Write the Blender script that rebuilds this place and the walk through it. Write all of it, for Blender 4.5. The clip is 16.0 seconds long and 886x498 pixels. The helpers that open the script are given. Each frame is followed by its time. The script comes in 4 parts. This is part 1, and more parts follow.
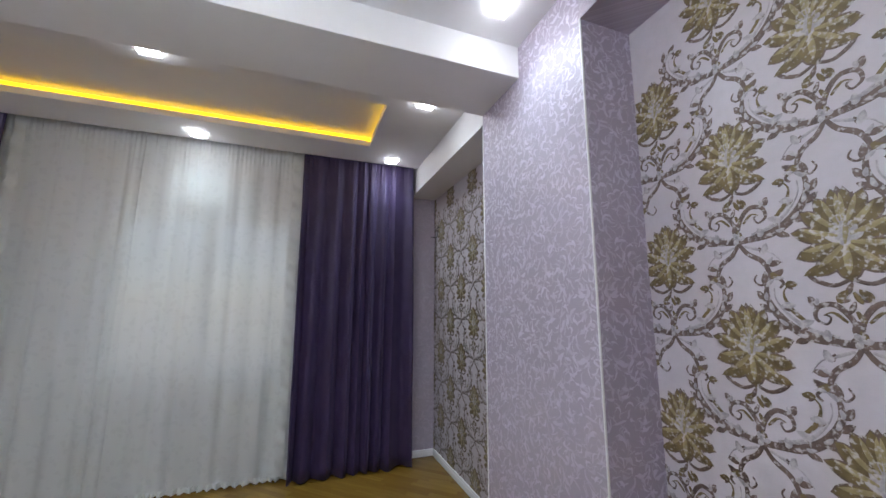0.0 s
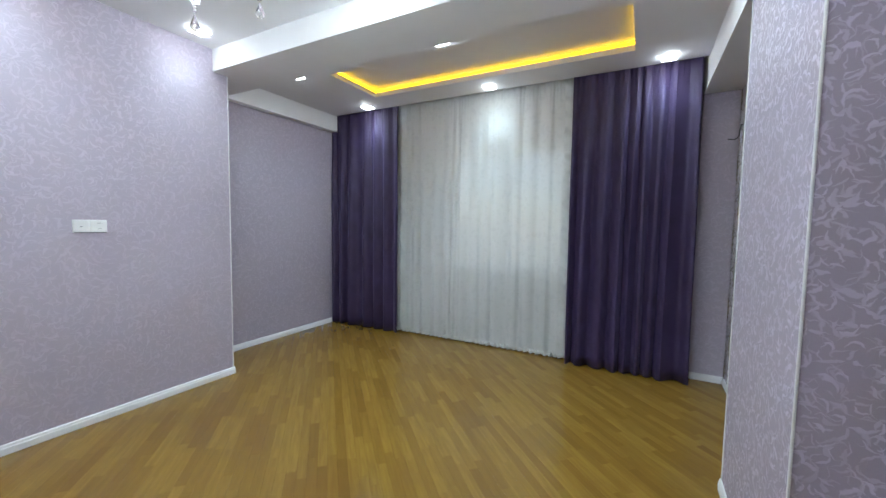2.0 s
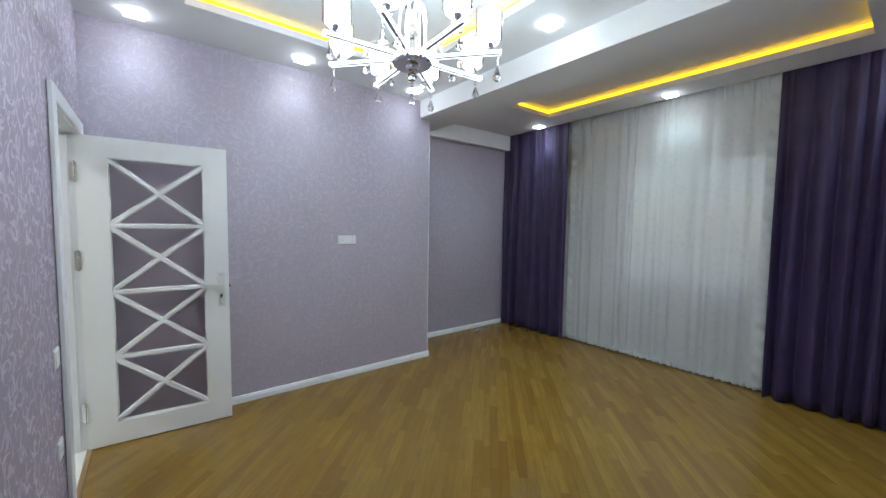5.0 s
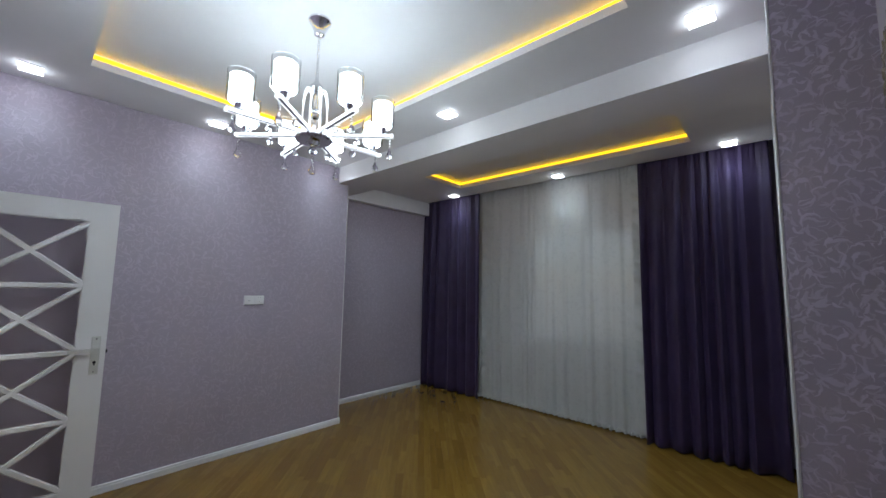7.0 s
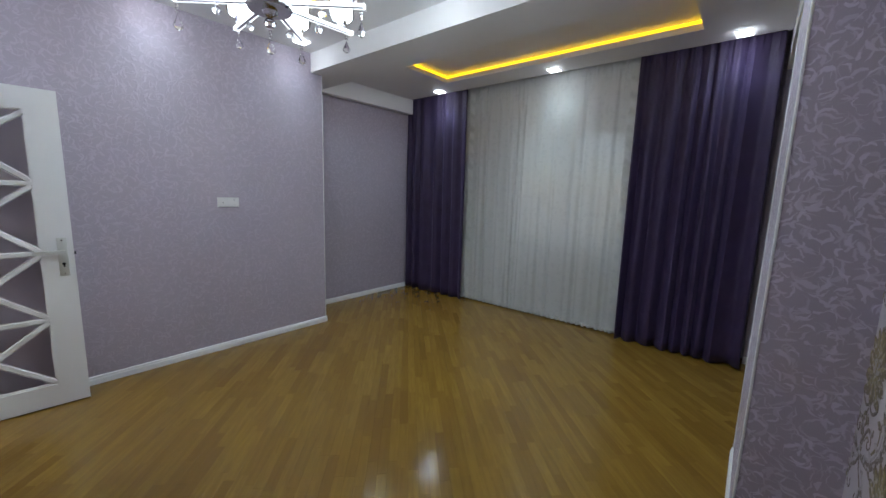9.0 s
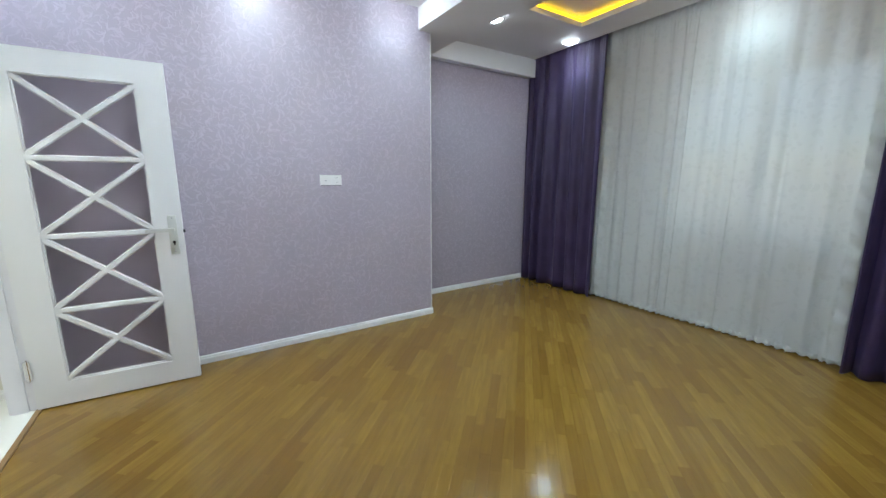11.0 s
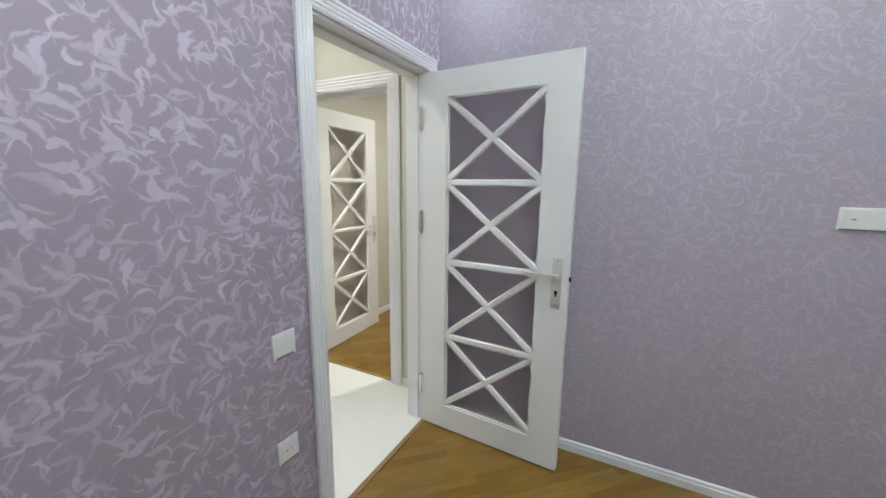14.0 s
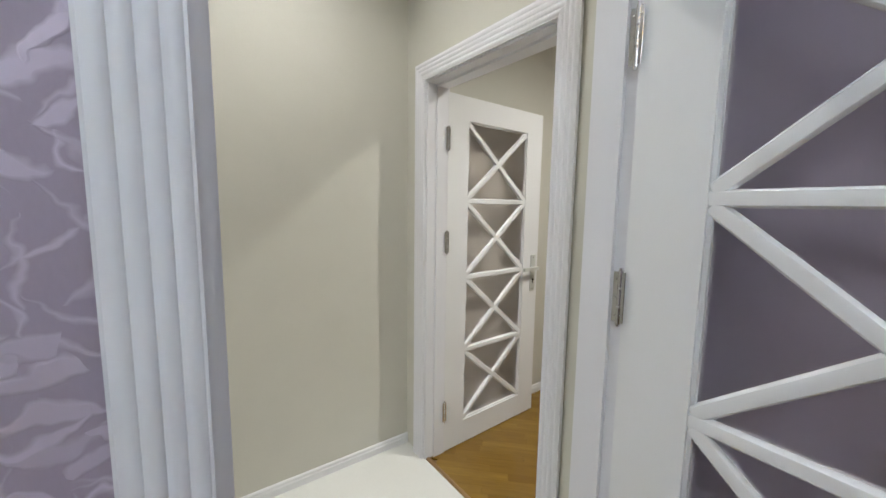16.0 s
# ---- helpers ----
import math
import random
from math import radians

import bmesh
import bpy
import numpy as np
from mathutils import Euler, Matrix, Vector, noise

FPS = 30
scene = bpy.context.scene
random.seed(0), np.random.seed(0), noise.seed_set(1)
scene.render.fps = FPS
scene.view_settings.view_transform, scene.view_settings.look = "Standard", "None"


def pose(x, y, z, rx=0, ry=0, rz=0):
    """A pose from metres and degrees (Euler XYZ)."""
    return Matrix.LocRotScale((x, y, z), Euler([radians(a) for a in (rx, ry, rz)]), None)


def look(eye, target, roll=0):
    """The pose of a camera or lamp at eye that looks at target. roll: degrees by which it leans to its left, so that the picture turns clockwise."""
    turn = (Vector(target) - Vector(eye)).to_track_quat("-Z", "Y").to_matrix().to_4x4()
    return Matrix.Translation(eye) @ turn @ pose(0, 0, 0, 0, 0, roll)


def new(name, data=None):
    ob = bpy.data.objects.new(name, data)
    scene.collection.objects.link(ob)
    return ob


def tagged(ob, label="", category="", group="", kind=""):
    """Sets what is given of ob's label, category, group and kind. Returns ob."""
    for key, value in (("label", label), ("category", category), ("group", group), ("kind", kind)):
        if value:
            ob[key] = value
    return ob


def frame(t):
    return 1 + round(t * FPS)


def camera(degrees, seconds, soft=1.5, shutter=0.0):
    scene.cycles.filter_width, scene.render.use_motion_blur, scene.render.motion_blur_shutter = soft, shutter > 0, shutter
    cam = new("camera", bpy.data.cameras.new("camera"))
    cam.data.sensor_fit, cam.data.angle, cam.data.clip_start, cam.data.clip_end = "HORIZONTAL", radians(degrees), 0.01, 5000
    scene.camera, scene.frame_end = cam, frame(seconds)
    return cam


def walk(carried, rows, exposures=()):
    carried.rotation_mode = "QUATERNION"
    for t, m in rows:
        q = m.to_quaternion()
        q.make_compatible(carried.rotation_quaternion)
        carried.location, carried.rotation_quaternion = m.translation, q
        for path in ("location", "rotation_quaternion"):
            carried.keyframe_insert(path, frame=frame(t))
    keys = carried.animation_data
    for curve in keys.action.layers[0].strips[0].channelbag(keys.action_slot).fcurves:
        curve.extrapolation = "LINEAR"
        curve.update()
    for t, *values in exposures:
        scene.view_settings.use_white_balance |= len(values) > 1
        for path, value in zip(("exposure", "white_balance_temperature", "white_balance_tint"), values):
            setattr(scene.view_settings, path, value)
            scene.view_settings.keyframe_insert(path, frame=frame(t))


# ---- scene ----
cam = camera(99.5, 16.0)
PATH = [
    (0, (2.652, 1.084, 1.413), (3.342, 2.935, 1.729), 0.1),
    (0.5, (2.83, 1.193, 1.331), (3.151, 3.167, 1.378), 0.1),
    (1, (2.96, 1.171, 1.337), (2.855, 3.168, 1.308), 0.7),
    (1.5, (3.119, 0.961, 1.372), (2.608, 2.892, 1.293), 0.6),
    (2, (3.251, 0.729, 1.389), (2.316, 2.492, 1.259), 0.9),
    (2.5, (3.288, 0.553, 1.364), (2.167, 2.202, 1.207), 1.4),
    (3, (3.318, 0.441, 1.361), (2.085, 2.005, 1.176), 1.4),
    (3.5, (3.321, 0.386, 1.332), (1.947, 1.822, 1.108), 1.0),
    (4, (3.348, 0.354, 1.376), (1.837, 1.635, 1.097), 0.8),
    (4.2, (3.353, 0.336, 1.422), (1.817, 1.584, 1.136), 0.8),
    (6.3, (3.601, 0.358, 1.534), (2.071, 1.634, 1.717), 0.9),
    (6.5, (3.63, 0.365, 1.54), (2.137, 1.685, 1.715), 1.0),
    (7, (3.667, 0.386, 1.502), (2.335, 1.864, 1.701), 1.1),
    (7.5, (3.662, 0.397, 1.498), (2.466, 1.99, 1.682), 1.4),
    (8, (3.653, 0.406, 1.5), (2.493, 2.034, 1.556), 1.7),
    (8.2, (3.65, 0.405, 1.497), (2.495, 2.034, 1.399), 1.7),
    (10.3, (3.377, 0.731, 1.427), (1.918, 2.047, 1.051), 0.9),
    (10.5, (3.307, 0.773, 1.411), (1.801, 2.031, 1.023), 0.8),
    (11, (3.141, 0.899, 1.35), (1.492, 1.97, 0.985), 0.1),
    (11.5, (3.043, 0.991, 1.353), (1.243, 1.784, 0.989), 0.1),
    (12, (2.974, 1.14, 1.407), (1.026, 1.361, 1.008), -0.2),
    (12.5, (2.77, 1.147, 1.421), (0.821, 0.937, 1.026), 0.7),
    (13, (2.528, 1.125, 1.445), (0.61, 0.718, 1.052), 1.0),
    (13.5, (2.259, 1.144, 1.465), (0.406, 0.49, 1.091), 0.7),
    (14, (1.986, 1.059, 1.462), (0.237, 0.155, 1.112), 0.6),
    (14.5, (1.684, 0.916, 1.477), (-0.016, -0.092, 1.174), 1.1),
    (15, (1.414, 0.791, 1.481), (-0.204, -0.356, 1.219), 1.1),
    (15.5, (1.187, 0.613, 1.461), (-0.203, -0.802, 1.212), 0.8),
    (16, (0.978, 0.413, 1.442), (-0.195, -1.191, 1.213), 0.8),
]
EXPOSURES = [(0, 0.2, 6550, 14), (0.25, 0.42, 6520, 13), (0.5, 0.6, 6480, 12), (1, 0.78, 6380, 9), (1.5, 0.7, 6300, 8), (2, 0.55, 6250, 6), (2.5, 0.48, 6200, 5), (3.5, 0.4, 6200, 4), (4.2, 0.42, 6200, 4),
             (6.3, -0.75, 6350, 10), (8.2, -0.75, 6350, 11), (10.3, 0.48, 6300, 5), (11.5, 0.38, 6250, 4), (12.5, 0.27, 6450, 7), (14, 0.08, 6650, 7), (15.5, -0.13, 6600, 9), (16, -0.15, 6500, 11)]
walk(cam, [(t, look(eye, target, roll)) for t, eye, target, roll in PATH], EXPOSURES)

# ---------------------------------------------------------------- world and light
world = bpy.data.worlds.new("world")
scene.world = world
world.use_nodes = True
wn = world.node_tree
sky = wn.nodes.new("ShaderNodeTexSky")
sky.sky_type, sky.sun_disc = "NISHITA", False
sky.sun_elevation, sky.sun_rotation = radians(35), radians(180)
wn.links.new(sky.outputs["Color"], wn.nodes["Background"].inputs["Color"])
wn.nodes["Background"].inputs["Strength"].default_value = 0.15
sun = new("sun", bpy.data.lights.new("sun", "SUN"))
sun.data.energy, sun.data.angle, sun.data.color = 1.0, radians(10), (1.0, 0.96, 0.9)
sun.matrix_world = look((1.8, -8, 9), (1.8, 0, 2.8))
daylight = new("window_daylight", bpy.data.lights.new("window_daylight", "AREA"))
daylight.data.shape, daylight.data.size, daylight.data.size_y, daylight.data.energy, daylight.data.color = "RECTANGLE", 1.38, 1.36, 1.7, (1.0, 0.90, 0.88)
daylight.matrix_world = pose(1.84, 5.09, 1.57, -90, 0, 0)

SPOT_WATTS, SPOT_TINT = 27.0, (0.72, 0.915, 1.0)
SHADE_GLOW, ARM_GLOW, LED_GLOW, LENS_GLOW, EDGE_GLOW = 38.0, 2.6, 3.0, 34.0, 14.0


# ---------------------------------------------------------------- materials
def material(name):
    m = bpy.data.materials.new(name)
    m.use_nodes = True
    nt = m.node_tree
    return m, nt, nt.nodes["Principled BSDF"]


def node(nt, kind, **values):
    n = nt.nodes.new("ShaderNode" + kind)
    for key, value in values.items():
        if key in n.inputs:
            n.inputs[key].default_value = value
    return n


def mixc(nt, fac, a, b, blend="MIX"):
    n = nt.nodes.new("ShaderNodeMix")
    n.data_type, n.blend_type = "RGBA", blend
    for slot, v in ((0, fac), (6, a), (7, b)):
        if hasattr(v, "is_linked"):
            nt.links.new(v, n.inputs[slot])
        elif slot == 0:
            n.inputs[slot].default_value = v
        else:
            n.inputs[slot].default_value = (*v, 1)
    return n.outputs[2]


def maths(nt, op, a, b=0.0, clamp=False):
    n = nt.nodes.new("ShaderNodeMath")
    n.operation, n.use_clamp = op, clamp
    for slot, v in ((0, a), (1, b)):
        if hasattr(v, "is_linked"):
            nt.links.new(v, n.inputs[slot])
        else:
            n.inputs[slot].default_value = v
    return n.outputs[0]


def ramp(nt, value, lo, hi, a=0.0, b=1.0):
    n = node(nt, "MapRange", **{"From Min": lo, "From Max": hi, "To Min": a, "To Max": b})
    nt.links.new(value, n.inputs["Value"])
    return n.outputs["Result"]


def coords(nt, scale=(1, 1, 1), turn=(0, 0, 0)):
    c = nt.nodes.new("ShaderNodeTexCoord")
    m = nt.nodes.new("ShaderNodeMapping")
    m.inputs["Scale"].default_value = scale
    m.inputs["Rotation"].default_value = [radians(a) for a in turn]
    nt.links.new(c.outputs["Object"], m.inputs["Vector"])
    return m.outputs["Vector"]


def noise_of(nt, vector, scale, detail=3.0, rough=0.55):
    n = node(nt, "TexNoise", Scale=scale, Detail=detail, Roughness=rough)
    nt.links.new(vector, n.inputs["Vector"])
    return n


def bump(nt, bsdf, height, strength=0.2, distance=0.002):
    n = node(nt, "Bump", Strength=strength, Distance=distance)
    nt.links.new(height, n.inputs["Height"])
    nt.links.new(n.outputs["Normal"], bsdf.inputs["Normal"])


def plain(name, color, rough=0.5, metal=0.0, vary=0.05, scale=6.0, relief=0.05, coat=0.0):
    m, nt, b = material(name)
    v = coords(nt)
    big, fine = noise_of(nt, v, scale), noise_of(nt, v, scale * 25)
    f = maths(nt, "ADD", maths(nt, "MULTIPLY", big.outputs["Fac"], 0.7), maths(nt, "MULTIPLY", fine.outputs["Fac"], 0.3))
    dark = tuple(c * (1 - vary) for c in color)
    light = tuple(min(1.0, c * (1 + vary)) for c in color)
    nt.links.new(mixc(nt, ramp(nt, f, 0.3, 0.7), dark, light), b.inputs["Base Color"])
    nt.links.new(ramp(nt, f, 0.3, 0.7, rough * 0.9, min(1, rough * 1.12)), b.inputs["Roughness"])
    b.inputs["Metallic"].default_value = metal
    b.inputs["Coat Weight"].default_value = coat
    if relief:
        bump(nt, b, fine.outputs["Fac"], relief)
    return m


def flaked_paper(name, ground, flake, sheen, size=1.0):
    """Wallpaper with curved pearly shards, each tilted its own way, on a matt woven ground."""
    m, nt, b = material(name)
    tc = nt.nodes.new("ShaderNodeTexCoord")
    sep = nt.nodes.new("ShaderNodeSeparateXYZ")
    nt.links.new(tc.outputs["Object"], sep.inputs[0])
    flat = nt.nodes.new("ShaderNodeCombineXYZ")
    nt.links.new(maths(nt, "ADD", sep.outputs[0], sep.outputs[1]), flat.inputs[0])
    nt.links.new(sep.outputs[2], flat.inputs[1])
    warp = noise_of(nt, flat.outputs[0], 26.0, 2.0)
    bent = nt.nodes.new("ShaderNodeVectorMath")
    bent.operation = "MULTIPLY_ADD"
    nt.links.new(warp.outputs["Color"], bent.inputs[0])
    bent.inputs[1].default_value = (0.036, 0.036, 0.0)
    nt.links.new(flat.outputs[0], bent.inputs[2])
    mask = height = None
    for span, shift, fat in ((0.092, 0.0, 0.115), (0.070, 3.7, 0.130), (0.082, 9.1, 0.090), (0.056, 5.3, 0.125)):
        mp = nt.nodes.new("ShaderNodeMapping")
        mp.inputs["Scale"].default_value = (1 / (span * size), 1 / (span * size), 1)
        mp.inputs["Location"].default_value = (shift, shift * 0.6, 0)
        nt.links.new(bent.outputs[0], mp.inputs["Vector"])
        cell = node(nt, "TexVoronoi", Scale=1.0)
        cell.voronoi_dimensions = "2D"
        nt.links.new(mp.outputs["Vector"], cell.inputs["Vector"])
        rel = nt.nodes.new("ShaderNodeVectorMath")
        rel.operation = "SUBTRACT"
        nt.links.new(mp.outputs["Vector"], rel.inputs[0])
        nt.links.new(cell.outputs["Position"], rel.inputs[1])
        dice = nt.nodes.new("ShaderNodeSeparateColor")
        nt.links.new(cell.outputs["Color"], dice.inputs[0])
        spin = nt.nodes.new("ShaderNodeVectorRotate")
        spin.rotation_type = "Z_AXIS"
        nt.links.new(rel.outputs[0], spin.inputs["Vector"])
        nt.links.new(maths(nt, "MULTIPLY", dice.outputs[0], 6.283), spin.inputs["Angle"])
        ax = nt.nodes.new("ShaderNodeSeparateXYZ")
        nt.links.new(spin.outputs[0], ax.inputs[0])
        along = ax.outputs[0]
        sq = maths(nt, "MULTIPLY", along, along)
        off = maths(nt, "ADD", ax.outputs[1], maths(nt, "MULTIPLY", sq, ramp(nt, dice.outputs[1], 0, 1, -1.8, 1.8)))
        width = maths(nt, "MULTIPLY", maths(nt, "SUBTRACT", 1.0, maths(nt, "MULTIPLY", sq, 2.6)), maths(nt, "ADD", 1.0, maths(nt, "MULTIPLY", along, 1.1)))
        width = maths(nt, "MULTIPLY", width, ramp(nt, dice.outputs[2], 0, 1, fat * 0.35, fat * 1.25))
        one = ramp(nt, maths(nt, "SUBTRACT", width, maths(nt, "ABSOLUTE", off)), -0.01, 0.05)
        tilt = maths(nt, "ADD", maths(nt, "MULTIPLY", along, ramp(nt, dice.outputs[2], 0, 1, -1, 1)), maths(nt, "MULTIPLY", off, ramp(nt, dice.outputs[0], 0, 1, -2, 2)))
        tilt = maths(nt, "MULTIPLY", maths(nt, "ADD", tilt, 0.5), one)
        one = maths(nt, "MULTIPLY", one, ramp(nt, dice.outputs[1], 0, 1, 0.4, 1.0))
        mask = one if mask is None else maths(nt, "MAXIMUM", mask, one)
        height = tilt if height is None else maths(nt, "MAXIMUM", height, tilt)
    v = coords(nt)
    weave = noise_of(nt, coords(nt, (260, 260, 90)), 1.0, 2.0)
    cloud = noise_of(nt, v, 1.3, 3.0)
    g = mixc(nt, ramp(nt, cloud.outputs["Fac"], 0.3, 0.7), tuple(c * 0.96 for c in ground), tuple(c * 1.04 for c in ground))
    g = mixc(nt, ramp(nt, weave.outputs["Fac"], 0.35, 0.65, 0.0, 0.14), g, tuple(c * 0.78 for c in ground))
    nt.links.new(mixc(nt, mask, g, flake), b.inputs["Base Color"])
    nt.links.new(ramp(nt, mask, 0, 1, 0.62, 0.42), b.inputs["Roughness"])
    nt.links.new(ramp(nt, mask, 0, 1, 0.0, sheen), b.inputs["Metallic"])
    b.inputs["Specular IOR Level"].default_value = 0.35
    h = maths(nt, "ADD", height, maths(nt, "MULTIPLY", weave.outputs["Fac"], 0.02))
    bump(nt, b, h, 0.5, 0.0016)
    return m


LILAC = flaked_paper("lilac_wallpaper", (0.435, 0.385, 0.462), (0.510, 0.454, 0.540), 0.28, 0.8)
# Pier's copy of the lilac paper, its flakes' shine painted as paler colour.
SHEEN_PIER = flaked_paper("pale_flaked_wallpaper", (0.415, 0.362, 0.442), (0.640, 0.585, 0.690), 0.36, 0.72)
# Lilac paper again; window light on the flakes is put into the colours.
SHEEN_SOUTH = flaked_paper("bold_flaked_wallpaper", (0.372, 0.312, 0.390), (0.615, 0.540, 0.655), 0.36)
CREAM = plain("cream_wallpaper", (0.62, 0.603, 0.535), 0.5, vary=0.025, scale=4.0, relief=0.12)
WHITE = plain("ceiling_paint", (0.78, 0.77, 0.78), 0.7, vary=0.02, relief=0.03)
SATIN = plain("white_lacquer", (0.80, 0.80, 0.81), 0.55, vary=0.006, scale=1.5, relief=0.0)
CASING = plain("white_casing_foil", (0.78, 0.775, 0.81), 0.38, vary=0.006, scale=1.5, relief=0.0)
PLASTIC = plain("white_plastic", (0.80, 0.80, 0.80), 0.3, vary=0.01, relief=0)
# Grey for the plates' marks and holes, and their painted shadow lines.
MARK_SHADOW = plain("grey_plastic", (0.16, 0.16, 0.17), 0.5, vary=0.05, relief=0)
CHROME = plain("chrome", (0.72, 0.72, 0.74), 0.12, 1.0, vary=0.03, relief=0)
NICKEL = plain("satin_nickel", (0.70, 0.71, 0.68), 0.42, 0.5, vary=0.05, relief=0.02)
DARK = plain("dark_metal", (0.03, 0.03, 0.035), 0.4, 0.6, vary=0.1, relief=0)
SUBFLOOR = plain("joint_filler", (0.16, 0.09, 0.03), 0.6)
TILE = plain("white_gloss_tile", (0.78, 0.78, 0.75), 0.12, vary=0.03, scale=2.0, relief=0.0)
SILL = plain("white_pvc", (0.8, 0.8, 0.8), 0.35, vary=0.01, relief=0)
THRESH = plain("oak_threshold", (0.26, 0.15, 0.06), 0.4, vary=0.15, relief=0.05)


def glow(name, color, power):
    m, nt, b = material(name)
    b.inputs["Base Color"].default_value = (*color, 1)
    b.inputs["Emission Color"].default_value = (*color, 1)
    b.inputs["Emission Strength"].default_value = power
    return m


SHADE = glow("lit_opal_glass", (0.80, 0.94, 1.0), SHADE_GLOW)
ACRYLIC = glow("lit_acrylic", (0.90, 0.96, 1.0), ARM_GLOW)
LED = glow("yellow_led_tape", (1.0, 0.60, 0.01), LED_GLOW)
GLASSLIT = glow("lit_cut_glass", (0.88, 0.95, 1.0), EDGE_GLOW)
LENS = glow("lit_downlight_lens", (0.88, 0.95, 1.0), LENS_GLOW)


def glass(name, color, rough=0.0, ior=1.45):
    m, nt, b = material(name)
    b.inputs["Base Color"].default_value = (*color, 1)
    b.inputs["Roughness"].default_value = rough
    b.inputs["Transmission Weight"].default_value = 1.0
    b.inputs["IOR"].default_value = ior
    return m


CLEAR = glass("clear_glass", (0.97, 0.98, 0.99))
CRYSTAL = glass("cut_crystal", (0.98, 0.98, 1.0), 0.06, 1.35)
FROST = glass("frosted_glass", (0.76, 0.71, 0.71), 0.38, 1.3)


def wood(name, tones, rough):
    """Oak strips: one random tone for each piece, long grain and pores."""
    m, nt, b = material(name)
    info, geo = nt.nodes.new("ShaderNodeObjectInfo"), nt.nodes.new("ShaderNodeNewGeometry")
    rnd = maths(nt, "FRACT", maths(nt, "ADD", info.outputs["Random"], geo.outputs["Random Per Island"]))
    c = nt.nodes.new("ShaderNodeTexCoord")
    off = nt.nodes.new("ShaderNodeCombineXYZ")
    nt.links.new(maths(nt, "MULTIPLY", rnd, 37.0), off.inputs[0])
    nt.links.new(maths(nt, "MULTIPLY", rnd, 91.0), off.inputs[1])
    add = nt.nodes.new("ShaderNodeVectorMath")
    nt.links.new(c.outputs["Object"], add.inputs[0])
    nt.links.new(off.outputs[0], add.inputs[1])
    mp = nt.nodes.new("ShaderNodeMapping")
    mp.inputs["Scale"].default_value = (2.2, 26, 1)
    nt.links.new(add.outputs[0], mp.inputs["Vector"])
    grain = noise_of(nt, mp.outputs["Vector"], 1.6, 6.0, 0.6)
    mp2 = nt.nodes.new("ShaderNodeMapping")
    mp2.inputs["Scale"].default_value = (14, 300, 1)
    nt.links.new(add.outputs[0], mp2.inputs["Vector"])
    pore = noise_of(nt, mp2.outputs["Vector"], 1.0, 2.0)
    cr = nt.nodes.new("ShaderNodeValToRGB")
    for i, (p, col) in enumerate(tones):
        e = cr.color_ramp.elements[i] if i < 2 else cr.color_ramp.elements.new(p)
        e.position, e.color = p, (*col, 1)
    nt.links.new(rnd, cr.inputs[0])
    col = mixc(nt, ramp(nt, grain.outputs["Fac"], 0.36, 0.74, 0.0, 0.62), cr.outputs[0], (0.150, 0.076, 0.014))
    col = mixc(nt, ramp(nt, pore.outputs["Fac"], 0.55, 0.75, 0.0, 0.22), col, (0.09, 0.04, 0.012))
    nt.links.new(col, b.inputs["Base Color"])
    wear = noise_of(nt, coords(nt), 2.0, 4.0)
    nt.links.new(ramp(nt, wear.outputs["Fac"], 0.3, 0.7, rough * 0.8, rough * 1.3), b.inputs["Roughness"])
    b.inputs["Specular IOR Level"].default_value = 0.5
    bump(nt, b, grain.outputs["Fac"], 0.03, 0.001)
    return m


OAK = wood("lacquered_oak", [(0.0, (0.268, 0.159, 0.027)), (1.0, (0.178, 0.092, 0.015)), (0.5, (0.230, 0.131, 0.021)), (0.93, (0.195, 0.104, 0.016))], 0.165)


def velvet():
    m, nt, b = material("violet_velvet")
    v = coords(nt)
    nap, thread = noise_of(nt, v, 5.0, 3.0), noise_of(nt, coords(nt, (500, 500, 350)), 1.0, 2.0)
    nt.links.new(mixc(nt, ramp(nt, nap.outputs["Fac"], 0.3, 0.7), (0.023, 0.011, 0.047), (0.034, 0.018, 0.069)), b.inputs["Base Color"])
    b.inputs["Roughness"].default_value = 0.62
    b.inputs["Sheen Weight"].default_value = 0.17
    b.inputs["Sheen Tint"].default_value = (0.55, 0.45, 0.85, 1)
    bump(nt, b, thread.outputs["Fac"], 0.15, 0.0006)
    return m


